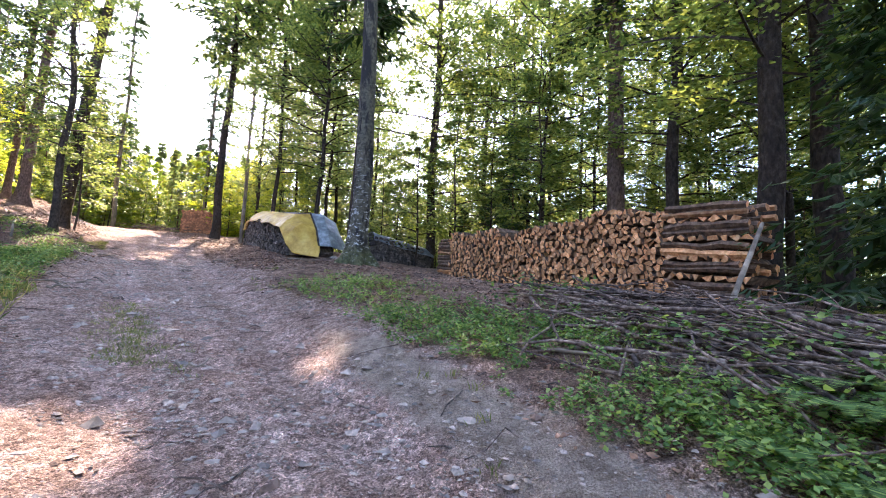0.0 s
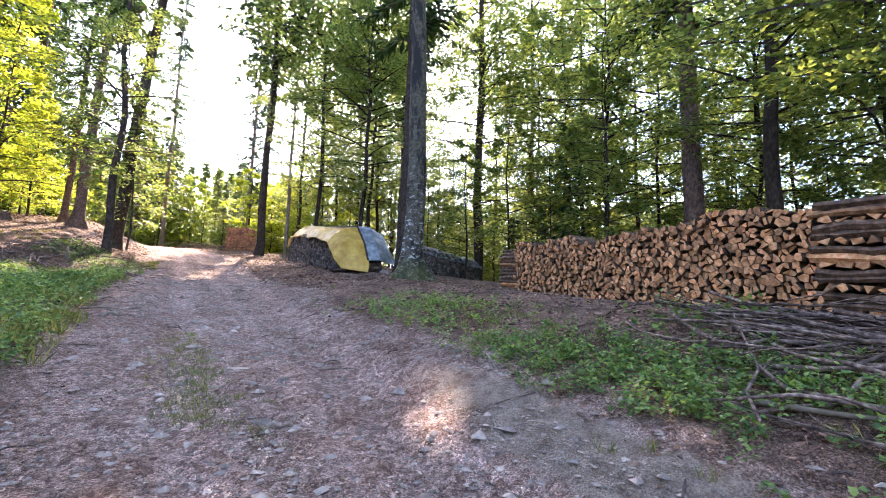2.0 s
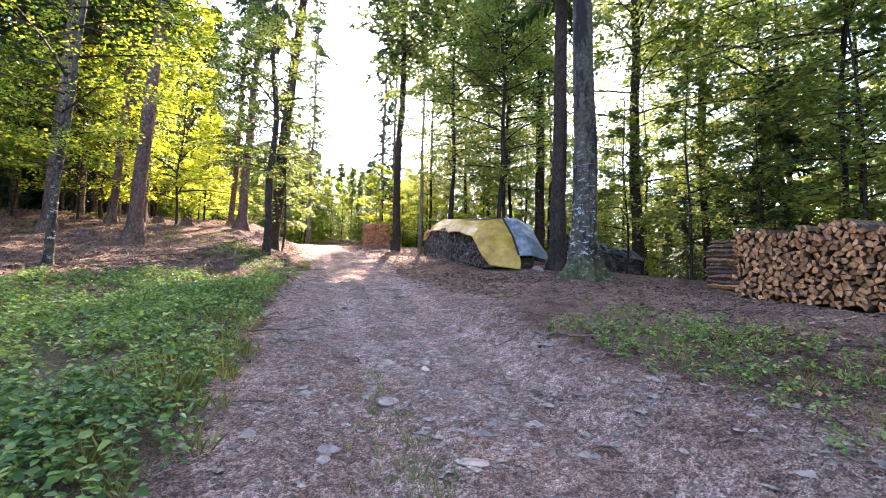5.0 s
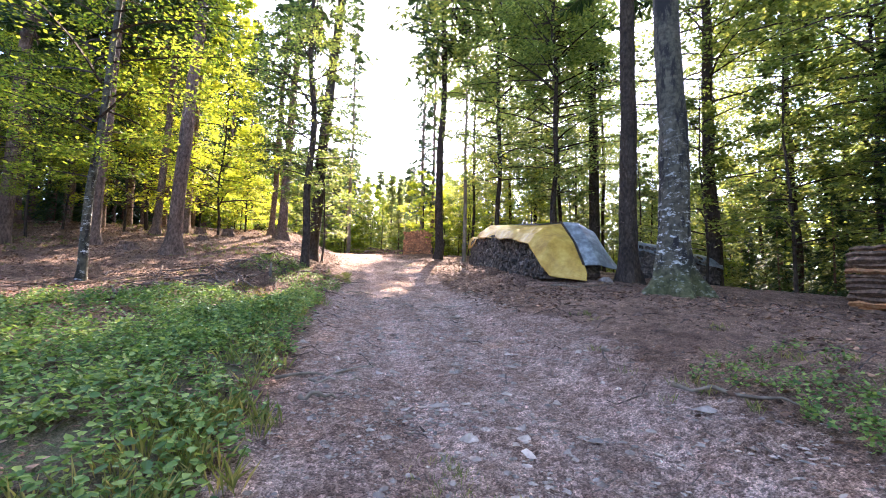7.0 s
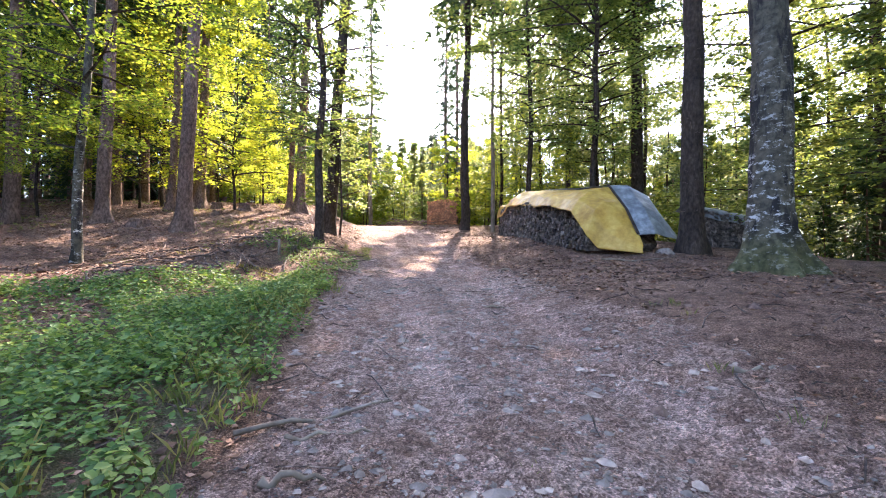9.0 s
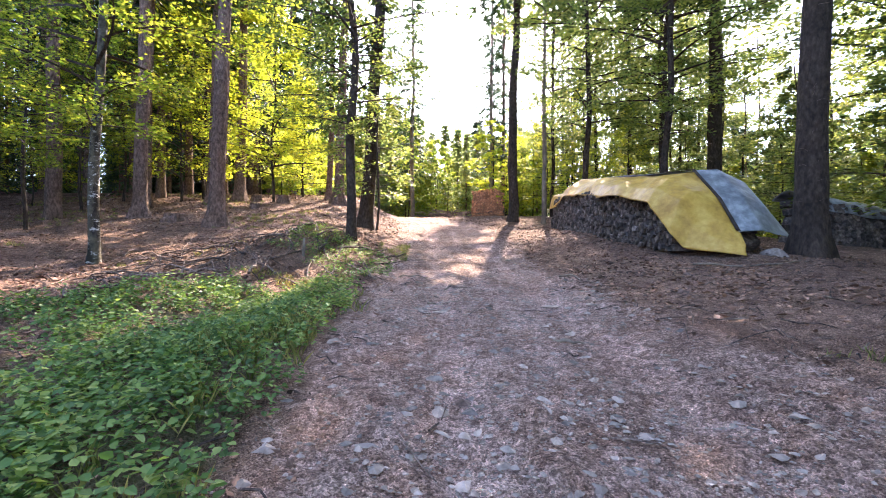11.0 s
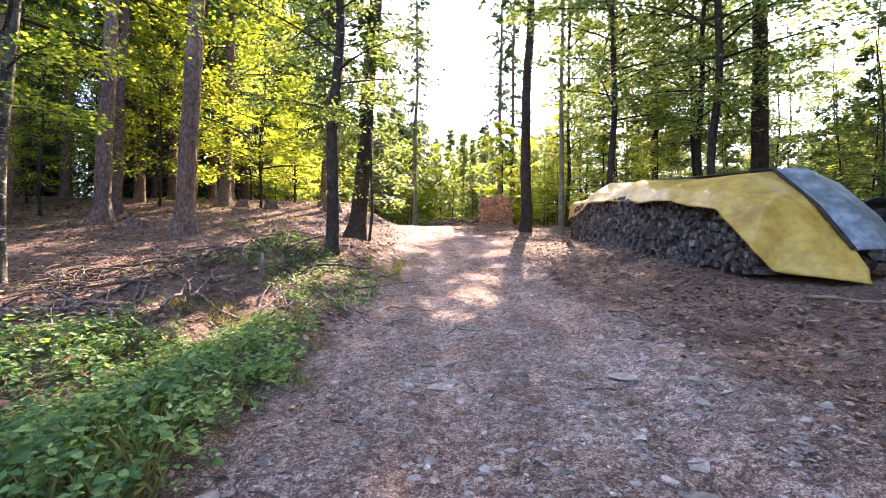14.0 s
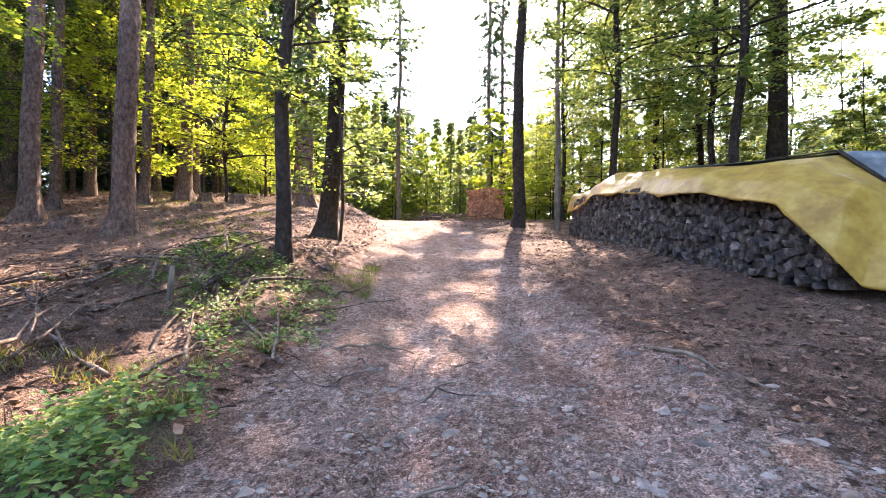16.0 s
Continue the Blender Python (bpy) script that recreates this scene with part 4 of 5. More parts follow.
def far_stack():
    ob, L, slope = stack_at("old_wood_stack", -8.0, 23.4, -5.25, 25.9, "dark old log stack under a grey sheet")
    stack_logs(25, ob, L, 1.7, 0.19, lambda x: 1.45 + 0.04 * math.sin(3 * x), [M_OLDLOG, M_OLDLOG], [M_OLDLOG_MANY, M_OLDLOG_MANY], 1.0, 200, 3.0, slope=slope)
    X, S = np.meshgrid(np.linspace(-0.1, L + 0.1, 50), np.linspace(0, 1, 16), indexing="ij")
    V = np.stack([X, -0.06 + 1.3 * S, 1.5 + 0.22 * np.sin(S * 3.1) + 0.02 * np.sin(X * 6 + 5 * S) - 0.3 * np.exp(-S * 14) + slope * X], -1)
    i, j = np.meshgrid(np.arange(49), np.arange(15), indexing="ij")
    q = np.stack([i * 16 + j, (i + 1) * 16 + j, (i + 1) * 16 + j + 1, i * 16 + j + 1], -1).reshape(-1, 4)
    sh = put("grey_sheet", mesh_np("grey_sheet", V.reshape(-1, 3), q, M_GREY, smooth=True), label="grey plastic sheet over the old log stack", category="tarpaulin")
    sh.matrix_basis = ob.matrix_basis.copy()
    sh.modifiers.new("thickness", "SOLIDIFY").thickness = 0.012

    ob, L, slope = stack_at("log_stack", -27.8, 31.5, -25.9, 32.85, "stack of reddish round logs by the track bend")
    stack_logs(26, ob, L, 2.2, 0.155, lambda x: 2.1 - 0.9 * (x / 2.3 - 0.5) ** 2, [M_REDLOG, M_LOGSIDE], [M_END_MANY, M_LOGSIDE], 1.6, 300, 1.0, slope=slope)


far_stack()


# ---- brush, undergrowth and litter ----
def branch_line(rng, a, az, L, r, kink=0.06, lift=0.0):
    s = np.linspace(0, 1, 7)
    d = np.array([math.cos(az), math.sin(az), 0])
    pts = np.array(a) + (L * s)[:, None] * d + np.cumsum(rng.normal(0, kink * L / 7, (7, 3)), 0)
    pts[:, 2] = surface(pts[:, 0], pts[:, 1]) + a[2] + lift * s + rng.normal(0, 0.025, 7)
    return pts, r * (1 - 0.75 * s) + 0.003


def brush_pile():
    rng = np.random.default_rng(41)
    ob = empty("brush_pile", (1.6, 5.2, float(surface(1.6, 5.2))), "heap of long dead branches laid along the bank", "branches")
    inv = Matrix.Translation(-Vector(ob.location))
    small = []
    for k in range(210):
        u, v = rng.uniform(-1.8, 3.4), rng.uniform(3.9, 5.9)
        x, y = xy(u, v)
        L = rng.uniform(1.2, 3.6)
        az = math.radians(128 + rng.normal(0, 34) + (180 if rng.random() < 0.4 else 0))
        x, y = x - 0.5 * L * math.cos(az), y - 0.5 * L * math.sin(az)
        mound = 0.3 * math.exp(-((v - 5.1) / 0.75) ** 2)
        pts, rad = branch_line(rng, (x, y, 0.02 + rng.uniform(0, 1) * mound), az, L, 0.009 + 0.026 * rng.random() ** 1.7, 0.28, rng.normal(0, 0.06))
        vv, f = tubes([(pts, rad)], 5)
        if k < 190:
            put("branch", mesh_np("branch", vv - np.array(ob.location), f, M_BRANCH, smooth=True), ob)
        else:
            small.append((vv - np.array(ob.location), f))
        for t in range(2):
            i = rng.integers(2, 6)
            az2 = az + rng.choice([-1, 1]) * rng.uniform(0.4, 0.9)
            l2 = rng.uniform(0.3, 0.9)
            s = np.linspace(0, 1, 4)
            p = pts[i] + (l2 * s)[:, None] * np.array([math.cos(az2), math.sin(az2), rng.uniform(-0.1, 0.3)]) + rng.normal(0, 0.015, (4, 3))
            vv, f = tubes([(p, 0.006 * (1 - 0.8 * s) + 0.002)], 4)
            small.append((vv - np.array(ob.location), f))
    v4 = [g for g in small if g[1][1].shape[1] == 4]
    v5 = [g for g in small if g[1][1].shape[1] == 5]
    for part_name, g in (("fine_brushwood", v4), ("thin_brushwood", v5)):
        v, f = joined(g)
        put(part_name, mesh_np(part_name, v, f, M_BRANCH_MANY), ob, kind="stuff")


brush_pile()


def loose_branch(x, y, az, L, r, label, material=None, lift=0.02):
    rng = np.random.default_rng(int(abs(x * 97 + y * 31)))
    pts, rad = branch_line(rng, (x, y, lift), math.radians(az), L, 0.85 * r, 0.07)
    v, f = tubes([(pts, rad)], 6)
    put("branch", mesh_np("branch", v, f, material or M_BARK_PALE, smooth=True), label=label, category="branch", group="branches on the ground")


for x, y, az, L, r in ((-8.45, 6.4, 69, 1.1, 0.02), (-8.15, 6.6, 60, 0.6, 0.015), (-7.88, 6.27, 54, 0.35, 0.03), (-5.05, 8.34, -16, 1.0, 0.028), (-5.95, 9.3, 30, 0.3, 0.035), (1.15, 3.5, 42, 1.3, 0.028), (1.5, 3.55, 150, 0.5, 0.018), (0.2, 4.6, -25, 2.2, 0.022), (-12.6, 12.3, 100, 0.8, 0.015),
                       (-11.9, 11.3, 60, 0.6, 0.014), (-9.3, 16.4, 20, 1.8, 0.03), (-11.5, 14.9, -30, 1.2, 0.03), (-14.2, 12.6, 55, 0.9, 0.02), (-9.4, 10.9, 15, 0.35, 0.03), (-3.3, 4.0, 60, 0.4, 0.015)):
    loose_branch(x, y, az, L, r, "dead stick lying on the track's edge")


def bank_brush():
    """Dead boughs strewn over the bank above the ditch."""
    rng = np.random.default_rng(43)
    x0, y0 = xy(19.8, -4.3)
    ob = empty("bank_branches", (x0, y0, float(surface(x0, y0))), "dead boughs and sticks strewn on the bank", "branches")
    o = np.array(ob.location)
    for k in range(150):
        x, y = xy(rng.normal(19.8, 2.0), rng.normal(-4.6, 1.5))
        L = rng.uniform(0.5, 2.2)
        pts, rad = branch_line(rng, (x, y, rng.uniform(0.01, 0.14)), rng.normal(2.6, 0.6), L, rng.uniform(0.008, 0.03), 0.1, rng.normal(0.05, 0.1))
        v, f = tubes([(pts, rad)], 5)
        put("branch", mesh_np("branch", v - o, f, M_BRANCH, smooth=True), ob)
    x, y = xy(19.9, -3.0)
    z = float(surface(x, y))
    v, f = tubes([(np.array([(x, y, z - 0.05), (x + 0.03, y, z + 0.2), (x - 0.02, y + 0.03, z + 0.42)]) - o, np.array([0.05, 0.04, 0.03]))], 6)
    put("snag", mesh_np("snag", v, f, M_BARK_PALE), ob, "pale broken snag")


bank_brush()


def brush_heap_far():
    rng = np.random.default_rng(44)
    ob = empty("brush_heap", (-29.8, 31.8, float(surface(-29.8, 31.8))), "low heap of reddish brushwood beside the log stack", "branches")
    o = np.array(ob.location)
    for k in range(120):
        x, y = -29.6 + rng.normal(0, 1.5), 31.4 + rng.normal(0, 0.8)
        pts, rad = branch_line(rng, (x, y, rng.uniform(0, 0.45)), rng.uniform(0, 6.28), rng.uniform(0.6, 2.0), rng.uniform(0.015, 0.04), 0.1, rng.normal(0.1, 0.2))
        v, f = tubes([(pts, rad)], 4)
        put("branch", mesh_np("branch", v - o, f, M_BRANCH), ob)


brush_heap_far()


def stump(x, y, r, tall, label):
    rng = np.random.default_rng(int(abs(x * 10)))
    a = np.linspace(0, 6.283, 14, endpoint=False)
    zs, ks = np.array([-0.2, 0.05, tall * 0.6, tall, tall]), np.array([1.5, 1.25, 1.0, 0.97, 0.88])
    w = 1 + 0.09 * rng.normal(size=14)
    V = np.stack([r * ks[:, None] * w * np.cos(a), r * ks[:, None] * w * np.sin(a), zs[:, None] + 0 * a + 0.02 * rng.normal(size=(5, 14))], -1).reshape(-1, 3)
    i, j = np.meshgrid(np.arange(4), np.arange(14), indexing="ij")
    i, j = i.ravel(), j.ravel()
    q = np.stack([i * 14 + j, i * 14 + (j + 1) % 14, (i + 1) * 14 + (j + 1) % 14, (i + 1) * 14 + j], 1)
    ob = empty("tree_stump", (x, y, float(surface(x, y))), label, "stump", "stumps")
    put("bole", mesh_np("bole", V, q, M_BARK_SPRUCE), ob)
    put("cut_face", mesh_np("cut_face", np.concatenate([V[56:70] + [0, 0, 0.004]]), np.arange(14)[None], M_BARK_PALE), ob, "weathered cut face")


for x, y, r, t in ((-28.4, 12.0, 0.36, 0.3), (-34.0, 18.0, 0.3, 0.35), (-30.5, 16.4, 0.25, 0.25), (-32.3, 18.9, 0.3, 0.4)):
    stump(x, y, r, t, "old sawn tree stump on the slope")


def region(rng, n, u0, u1, v0, v1, keep):
    u, v = rng.uniform(u0, u1, n), rng.uniform(v0, v1, n)
    k = keep(u, v) > rng.uniform(0, 1, n)
    u, v = u[k], v[k]
    x, y = xy(u, v)
    return u, v, x, y, surface(x, y)


def herb_zone(u, v):
    """Where the lush herbs grow beside the track."""
    edge = step(-1.05, -1.45, v + 0.15 * ripple(u, v, 2.0))
    end = 1 - step(17.2, 18.2, u + 0.62 * np.maximum(-v - 2.6, 0) + 0.3 * ripple(v, u, 1.5))
    return edge * end * (0.22 + 0.78 * (ripple(u, v, 1.2) + 0.7 * ripple(v, u, 3.1) > -0.35))


def herbs(name, label, seed, pts, per, leaf, tall, material, width=0.42, upright=0.35):
    rng = np.random.default_rng(seed)
    u, v, x, y, z = pts
    n = len(u)
    h = tall * rng.uniform(0.45, 1.2, n)
    a = rng.uniform(0, 6.283, (n, per))
    k = (np.arange(per) + 0.6) / per
    hz = h[:, None] * (0.25 + 0.75 * k[None]) * rng.uniform(0.8, 1.1, (n, per))
    off = 0.02 + 0.03 * rng.uniform(0, 1, (n, per))
    lean = rng.normal(0, 0.22, (n, 2))
    P = np.stack([x[:, None] + lean[:, :1] * hz + off * np.cos(a), y[:, None] + lean[:, 1:] * hz + off * np.sin(a), z[:, None] + hz], -1).reshape(-1, 3)
    D = np.stack([np.cos(a), np.sin(a), rng.normal(0.05, upright, (n, per))], -1).reshape(-1, 3)
    N = np.array([0, 0, 1.0]) + rng.normal(0, 0.3, (n * per, 3))
    S = leaf * rng.uniform(0.6, 1.3, n * per)
    vv, f = (ovate if leaf > 0.055 else blades)(P, D, N, S, width * (0.85 if leaf > 0.055 else 1), 0.10)
    put(name, mesh_np(name, vv, f, material), label=label, category="undergrowth", kind="stuff")


def grass(name, label, seed, pts, per, tall, material=None):
    rng = np.random.default_rng(seed)
    u, v, x, y, z = pts
    n = len(u)
    a = rng.uniform(0, 6.283, (n, per))
    o = rng.normal(0, 0.045, (n, per, 2))
    P = np.stack([x[:, None] + o[:, :, 0], y[:, None] + o[:, :, 1], np.repeat(z[:, None], per, 1) - 0.01], -1).reshape(-1, 3)
    D = np.stack([0.55 * np.cos(a), 0.55 * np.sin(a), np.full((n, per), 1.0)], -1).reshape(-1, 3) + rng.normal(0, 0.2, (n * per, 3))
    N = np.stack([np.cos(a), np.sin(a), np.full((n, per), -0.3)], -1).reshape(-1, 3)
    vv, f = blades(P, D, N, tall * rng.uniform(0.5, 1.3, n * per), 0.022, 0.10)
    put(name, mesh_np(name, vv, f, material or M_GRASS), label=label, category="grass", kind="stuff")


R = np.random.default_rng(61)
herbs("herb_patch", "lush patch of green nettles and herbs beside the track", 62, region(R, 9000, 3.0, 18.5, -9.5, -1.0, herb_zone), 13, 0.06, 0.27, M_HERB)
herbs("herb_patch_low", "low small-leaved herbs at the track's edge", 63, region(R, 3600, 9.0, 21.0, -3.0, -0.9, lambda u, v: step(-1.0, -1.3, v) * (1 - step(-1.9, -2.6, -v - 4.2)) * step(9, 13, u) * (1 - step(16.0, 17.8, u)) * 0.8), 12, 0.05, 0.16, M_HERB)
herbs("bank_herbs", "sparse grass and herbs on the bank top", 64, region(R, 1000, 17.8, 23.5, -4.0, -0.9, lambda u, v: (ripple(u, v, 1.3) > -0.1) * 0.7), 12, 0.055, 0.16, M_HERB)
herbs("bilberry_verge", "dense small-leaved bilberry bushes along the verge", 65, region(R, 4600, -0.8, 9.6, 2.2, 5.0, lambda u, v: np.exp(-((v - 3.35 + 0.25 * ripple(u, v, 1.7)) / 0.7) ** 2) * step(2.5, 2.9, v) * (0.2 + 0.8 * (ripple(u, v, 2.1) + 0.6 * ripple(v, u, 4.7) > -0.25)) * (1 - 0.65 * step(3.5, 6.5, u))), 20, 0.042, 0.17, M_HERB, 0.4, 0.5)
herbs("bramble_leaves", "bright bramble leaves on the bank", 66, region(R, 110, -1.6, 1.4, 2.8, 4.2, lambda u, v: (ripple(u, v, 2.4) > -0.1) * 0.9), 12, 0.065, 0.22, M_HERB, 0.45)
herbs("brush_seedlings", "green seedlings growing through the brush pile", 67, region(R, 260, -1.5, 4.5, 3.9, 5.6, lambda u, v: (ripple(u, v, 1.7) > 0.15) * 0.8), 12, 0.075, 0.38, M_HERB)
grass("verge_grass", "grass tufts along the verge", 68, region(R, 1300, 2.0, 13.0, 2.0, 5.8, lambda u, v: (0.12 + 0.6 * (ripple(u, v, 1.5) > 0.25)) * np.exp(-((v - 3.5) / 0.9) ** 2) * (1 - 0.8 * step(8, 12, u))), 14, 0.10)
grass("track_edge_grass", "tall grass along the herb patch's edge", 69, region(R, 1500, 4.0, 23.0, -2.6, -1.0, lambda u, v: np.exp(-((v + 1.6) / 0.4) ** 2) * (0.2 + 0.8 * (ripple(u, v, 1.1) > 0.15)) * (1 - 0.85 * step(15.5, 17.5, u))), 14, 0.2)
grass("track_middle_grass", "sparse yellowish grass in the middle of the track", 70, region(R, 3600, 1.5, 10.0, -0.6, 1.2, lambda u, v: np.exp(-((v - 0.25) / 0.24) ** 2) * (ripple(u, v, 1.2) > -0.05) * (1 - 0.6 * step(5, 9, u))), 11, 0.065)
grass("bank_grass", "thin grass on the bank top", 71, region(R, 1500, 18.0, 25.0, -3.8, -0.6, lambda u, v: (ripple(u, v, 0.9) > 0.1) * 0.6), 12, 0.13)
grass("slope_grass", "sunlit grass and moss at the forest edge", 72, region(R, 3000, 20.0, 42.0, -22.0, -5.0, lambda u, v: (ripple(u, v, 0.7) > 0.25) * 0.8), 12, 0.14)


def fern(x, y, size, label):
    rng = np.random.default_rng(int(abs(x * 100 + y * 7)))
    ob = empty("fern", (x, y, float(surface(x, y))), label, "fern", "ferns")
    for k in range(9):
        az = k * 0.698 + rng.uniform(-0.2, 0.2)
        d, sd = np.array([math.cos(az), math.sin(az), 0]), np.array([-math.sin(az), math.cos(az), 0])
        s = np.linspace(0.05, 1, 22)
        spine = (size * s)[:, None] * d
        spine[:, 2] = size * (0.85 * s - 0.75 * s ** 2)
        w = size * 0.26 * np.sin(np.pi * np.clip(1.02 - s, 0, 1) ** 0.8)
        P = np.concatenate([spine, spine])
        D = np.concatenate([sd + 0.35 * d + 0 * spine, -sd + 0.35 * d + 0 * spine])
        vv, f = blades(P, D, np.array([0, 0, 1.0]) + rng.normal(0, 0.1, (44, 3)), np.concatenate([w, w]) + 0.01, 0.16, 0.05)
        put("frond", mesh_np("frond", vv, f, M_HERB), ob)


for x, y, s in ((2.1, 3.35, 0.5), (2.4, 3.15, 0.55), (2.3, 3.75, 0.45), (1.75, 2.75, 0.4), (2.75, 3.6, 0.5), (1.5, 3.05, 0.35), (2.0, 2.6, 0.42)):
    fern(x, y, s, "green fern growing on the bank")


def pebbles(name, label, seed, pts, size, material, flat=0.55):
    """Loose stones: squashed uneven octahedra half sunk in the ground."""
    rng = np.random.default_rng(seed)
    u, v, x, y, z = pts
    n = len(u)
    s = size * np.exp(rng.normal(0, 0.6, n))
    base = np.array([(1, 0, 0), (0.6, 0.75, 0.1), (-0.2, 0.95, 0), (-0.9, 0.3, 0.1), (-0.7, -0.6, 0), (0.3, -0.95, 0.05), (0.25, 0.05, 0.6), (-0.3, 0.15, 0.55)])
    a = rng.uniform(0, 6.283, n)
    V = base[None] * (1 + 0.25 * rng.normal(size=(n, 8, 3)))
    V = V * np.array([1, 0.75, flat])
    X = V[:, :, 0] * np.cos(a)[:, None] - V[:, :, 1] * np.sin(a)[:, None]
    Y = V[:, :, 0] * np.sin(a)[:, None] + V[:, :, 1] * np.cos(a)[:, None]
    V = np.stack([X, Y, V[:, :, 2]], -1) * s[:, None, None] + np.stack([x, y, z - 0.1 * s], -1)[:, None]
    tri = np.array([(0, 1, 6), (1, 2, 6), (2, 7, 6), (2, 3, 7), (3, 4, 7), (4, 6, 7), (4, 5, 6), (5, 0, 6)])
    f = (tri[None] + 8 * np.arange(n)[:, None, None]).reshape(-1, 3)
    put(name, mesh_np(name, V.reshape(-1, 3), f, material), label=label, category="stones", kind="stuff")


pebbles("gravel", "loose grey-brown gravel on the track", 81, region(R, 42000, -1.5, 23.0, -1.3, 3.4, lambda u, v: on_road(u, v) * (0.35 + 0.65 * (ripple(u, v, 1.7) > -0.2)) * np.where(u < 18, 1, 0.5)), 0.0135, M_STONE)
pebbles("track_stones", "larger stones set in the track", 82, region(R, 2200, -1.0, 20.0, -1.0, 3.2, lambda u, v: on_road(u, v) * (ripple(u, v, 1.4) > -0.3)), 0.024, M_STONE, 0.6)


def big_stone(x, y, r, label, flat=0.09, group="stones in the track"):
    rng = np.random.default_rng(int(abs(x * 53 + y * 17)))
    bm = bmesh.new()
    bmesh.ops.create_icosphere(bm, subdivisions=3, radius=1)
    for w in bm.verts:
        w.co *= 1 + 0.16 * noise.noise(w.co * 1.7 + Vector((x, y, 0)))
        w.co = Vector((w.co.x * r, w.co.y * r * 0.62, w.co.z * r * flat))
    me = bpy.data.meshes.new("stone")
    bm.to_mesh(me)
    bm.free()
    me.materials.append(M_STONE)
    ob = put("stone", me, label=label, category="stone", group=group, at=(x, y, float(surface(x, y)) - 0.004))
    ob.rotation_euler = (0, 0, rng.uniform(0, 3))


for x, y, r in ((-5.65, 5.85, 0.19), (-4.5, 5.25, 0.12), (-11.4, 11.14, 0.17), (-10.27, 12.5, 0.21), (-8.4, 7.3, 0.065), (-7.24, 7.28, 0.08), (-7.6, 7.0, 0.05), (-7.0, 7.0, 0.06), (-6.9, 8.7, 0.1), (-4.2, 4.9, 0.09), (-4.8, 5.6, 0.08)):
    big_stone(x, y, r, "flat grey stone set in the track")
big_stone(-8.2, 18.45, 0.3, "rough grey boulder beside the covered stack", 0.6, "")


def litter(name, label, seed, pts, size, material, lift=0.012):
    rng = np.random.default_rng(seed)
    u, v, x, y, z = pts
    n = len(u)
    P = np.stack([x, y, z + rng.uniform(0.3, 1.6, n) * lift], -1)
    a = rng.uniform(0, 6.283, n)
    D = np.stack([np.cos(a), np.sin(a), rng.normal(0, 0.25, n)], -1)
    vv, f = blades(P, D, np.array([0, 0, 1.0]) + rng.normal(0, 0.4, (n, 3)), size * rng.uniform(0.5, 1.4, n), 0.3, 0.1)
    put(name, mesh_np(name, vv, f, material), label=label, category="leaf litter", kind="stuff")


def off_road(u, v):
    return (1 - on_road(u, v)) * (1 - 0.8 * herb_zone(u, v))


litter("leaf_litter_near", "brown fallen leaves and wood chips beside the track", 91, region(R, 70000, -2.0, 24.0, -8.0, 9.5, lambda u, v: off_road(u, v) * (0.4 + 0.6 * (ripple(u, v, 0.8) > -0.3))), 0.068, M_LITTER)
litter("leaf_litter_track", "scattered leaf scraps on the track", 92, region(R, 7000, -1.5, 26.0, -1.6, 3.6, lambda u, v: 0.2 + 0.8 * (ripple(u, v, 1.3) > 0.15)), 0.024, M_LITTER, 0.005)
litter("leaf_litter_slope", "reddish fallen leaves over the slope", 93, region(R, 42000, 14.0, 44.0, -22.0, 6.0, lambda u, v: off_road(u, v) * 0.9), 0.10, M_LITTER, 0.02)


def twigs(n, seed):
    rng = np.random.default_rng(seed)
    u, v, x, y, z = region(rng, n, -1.5, 26, -10, 9, lambda u, v: 0.25 + 0.75 * (1 - on_road(u, v)))
    geo = []
    for k in range(len(u)):
        L = rng.uniform(0.1, 0.6)
        pts, rad = branch_line(rng, (x[k], y[k], 0.012), rng.uniform(0, 6.28), L, rng.uniform(0.003, 0.008), 0.08)
        geo.append(tubes([(pts[::2], rad[::2])], 4))
    vv, f = joined(geo)
    put("fallen_twigs", mesh_np("fallen_twigs", vv, f, M_BRANCH_MANY), label="thin dry twigs scattered on the ground", category="twigs", kind="stuff")


twigs(2600, 95)


def cones(seed):
    """Dark spruce cones and bark lumps on the ground."""
    pebbles("cones", "dark spruce cones and bark lumps on the ground", seed, region(R, 1000, 2, 19, -1.4, 8.5, lambda u, v: 0.2 + 0.8 * step(3.0, 6.0, v)), 0.03, M_BARK_SPRUCE, 0.8)


cones(96)


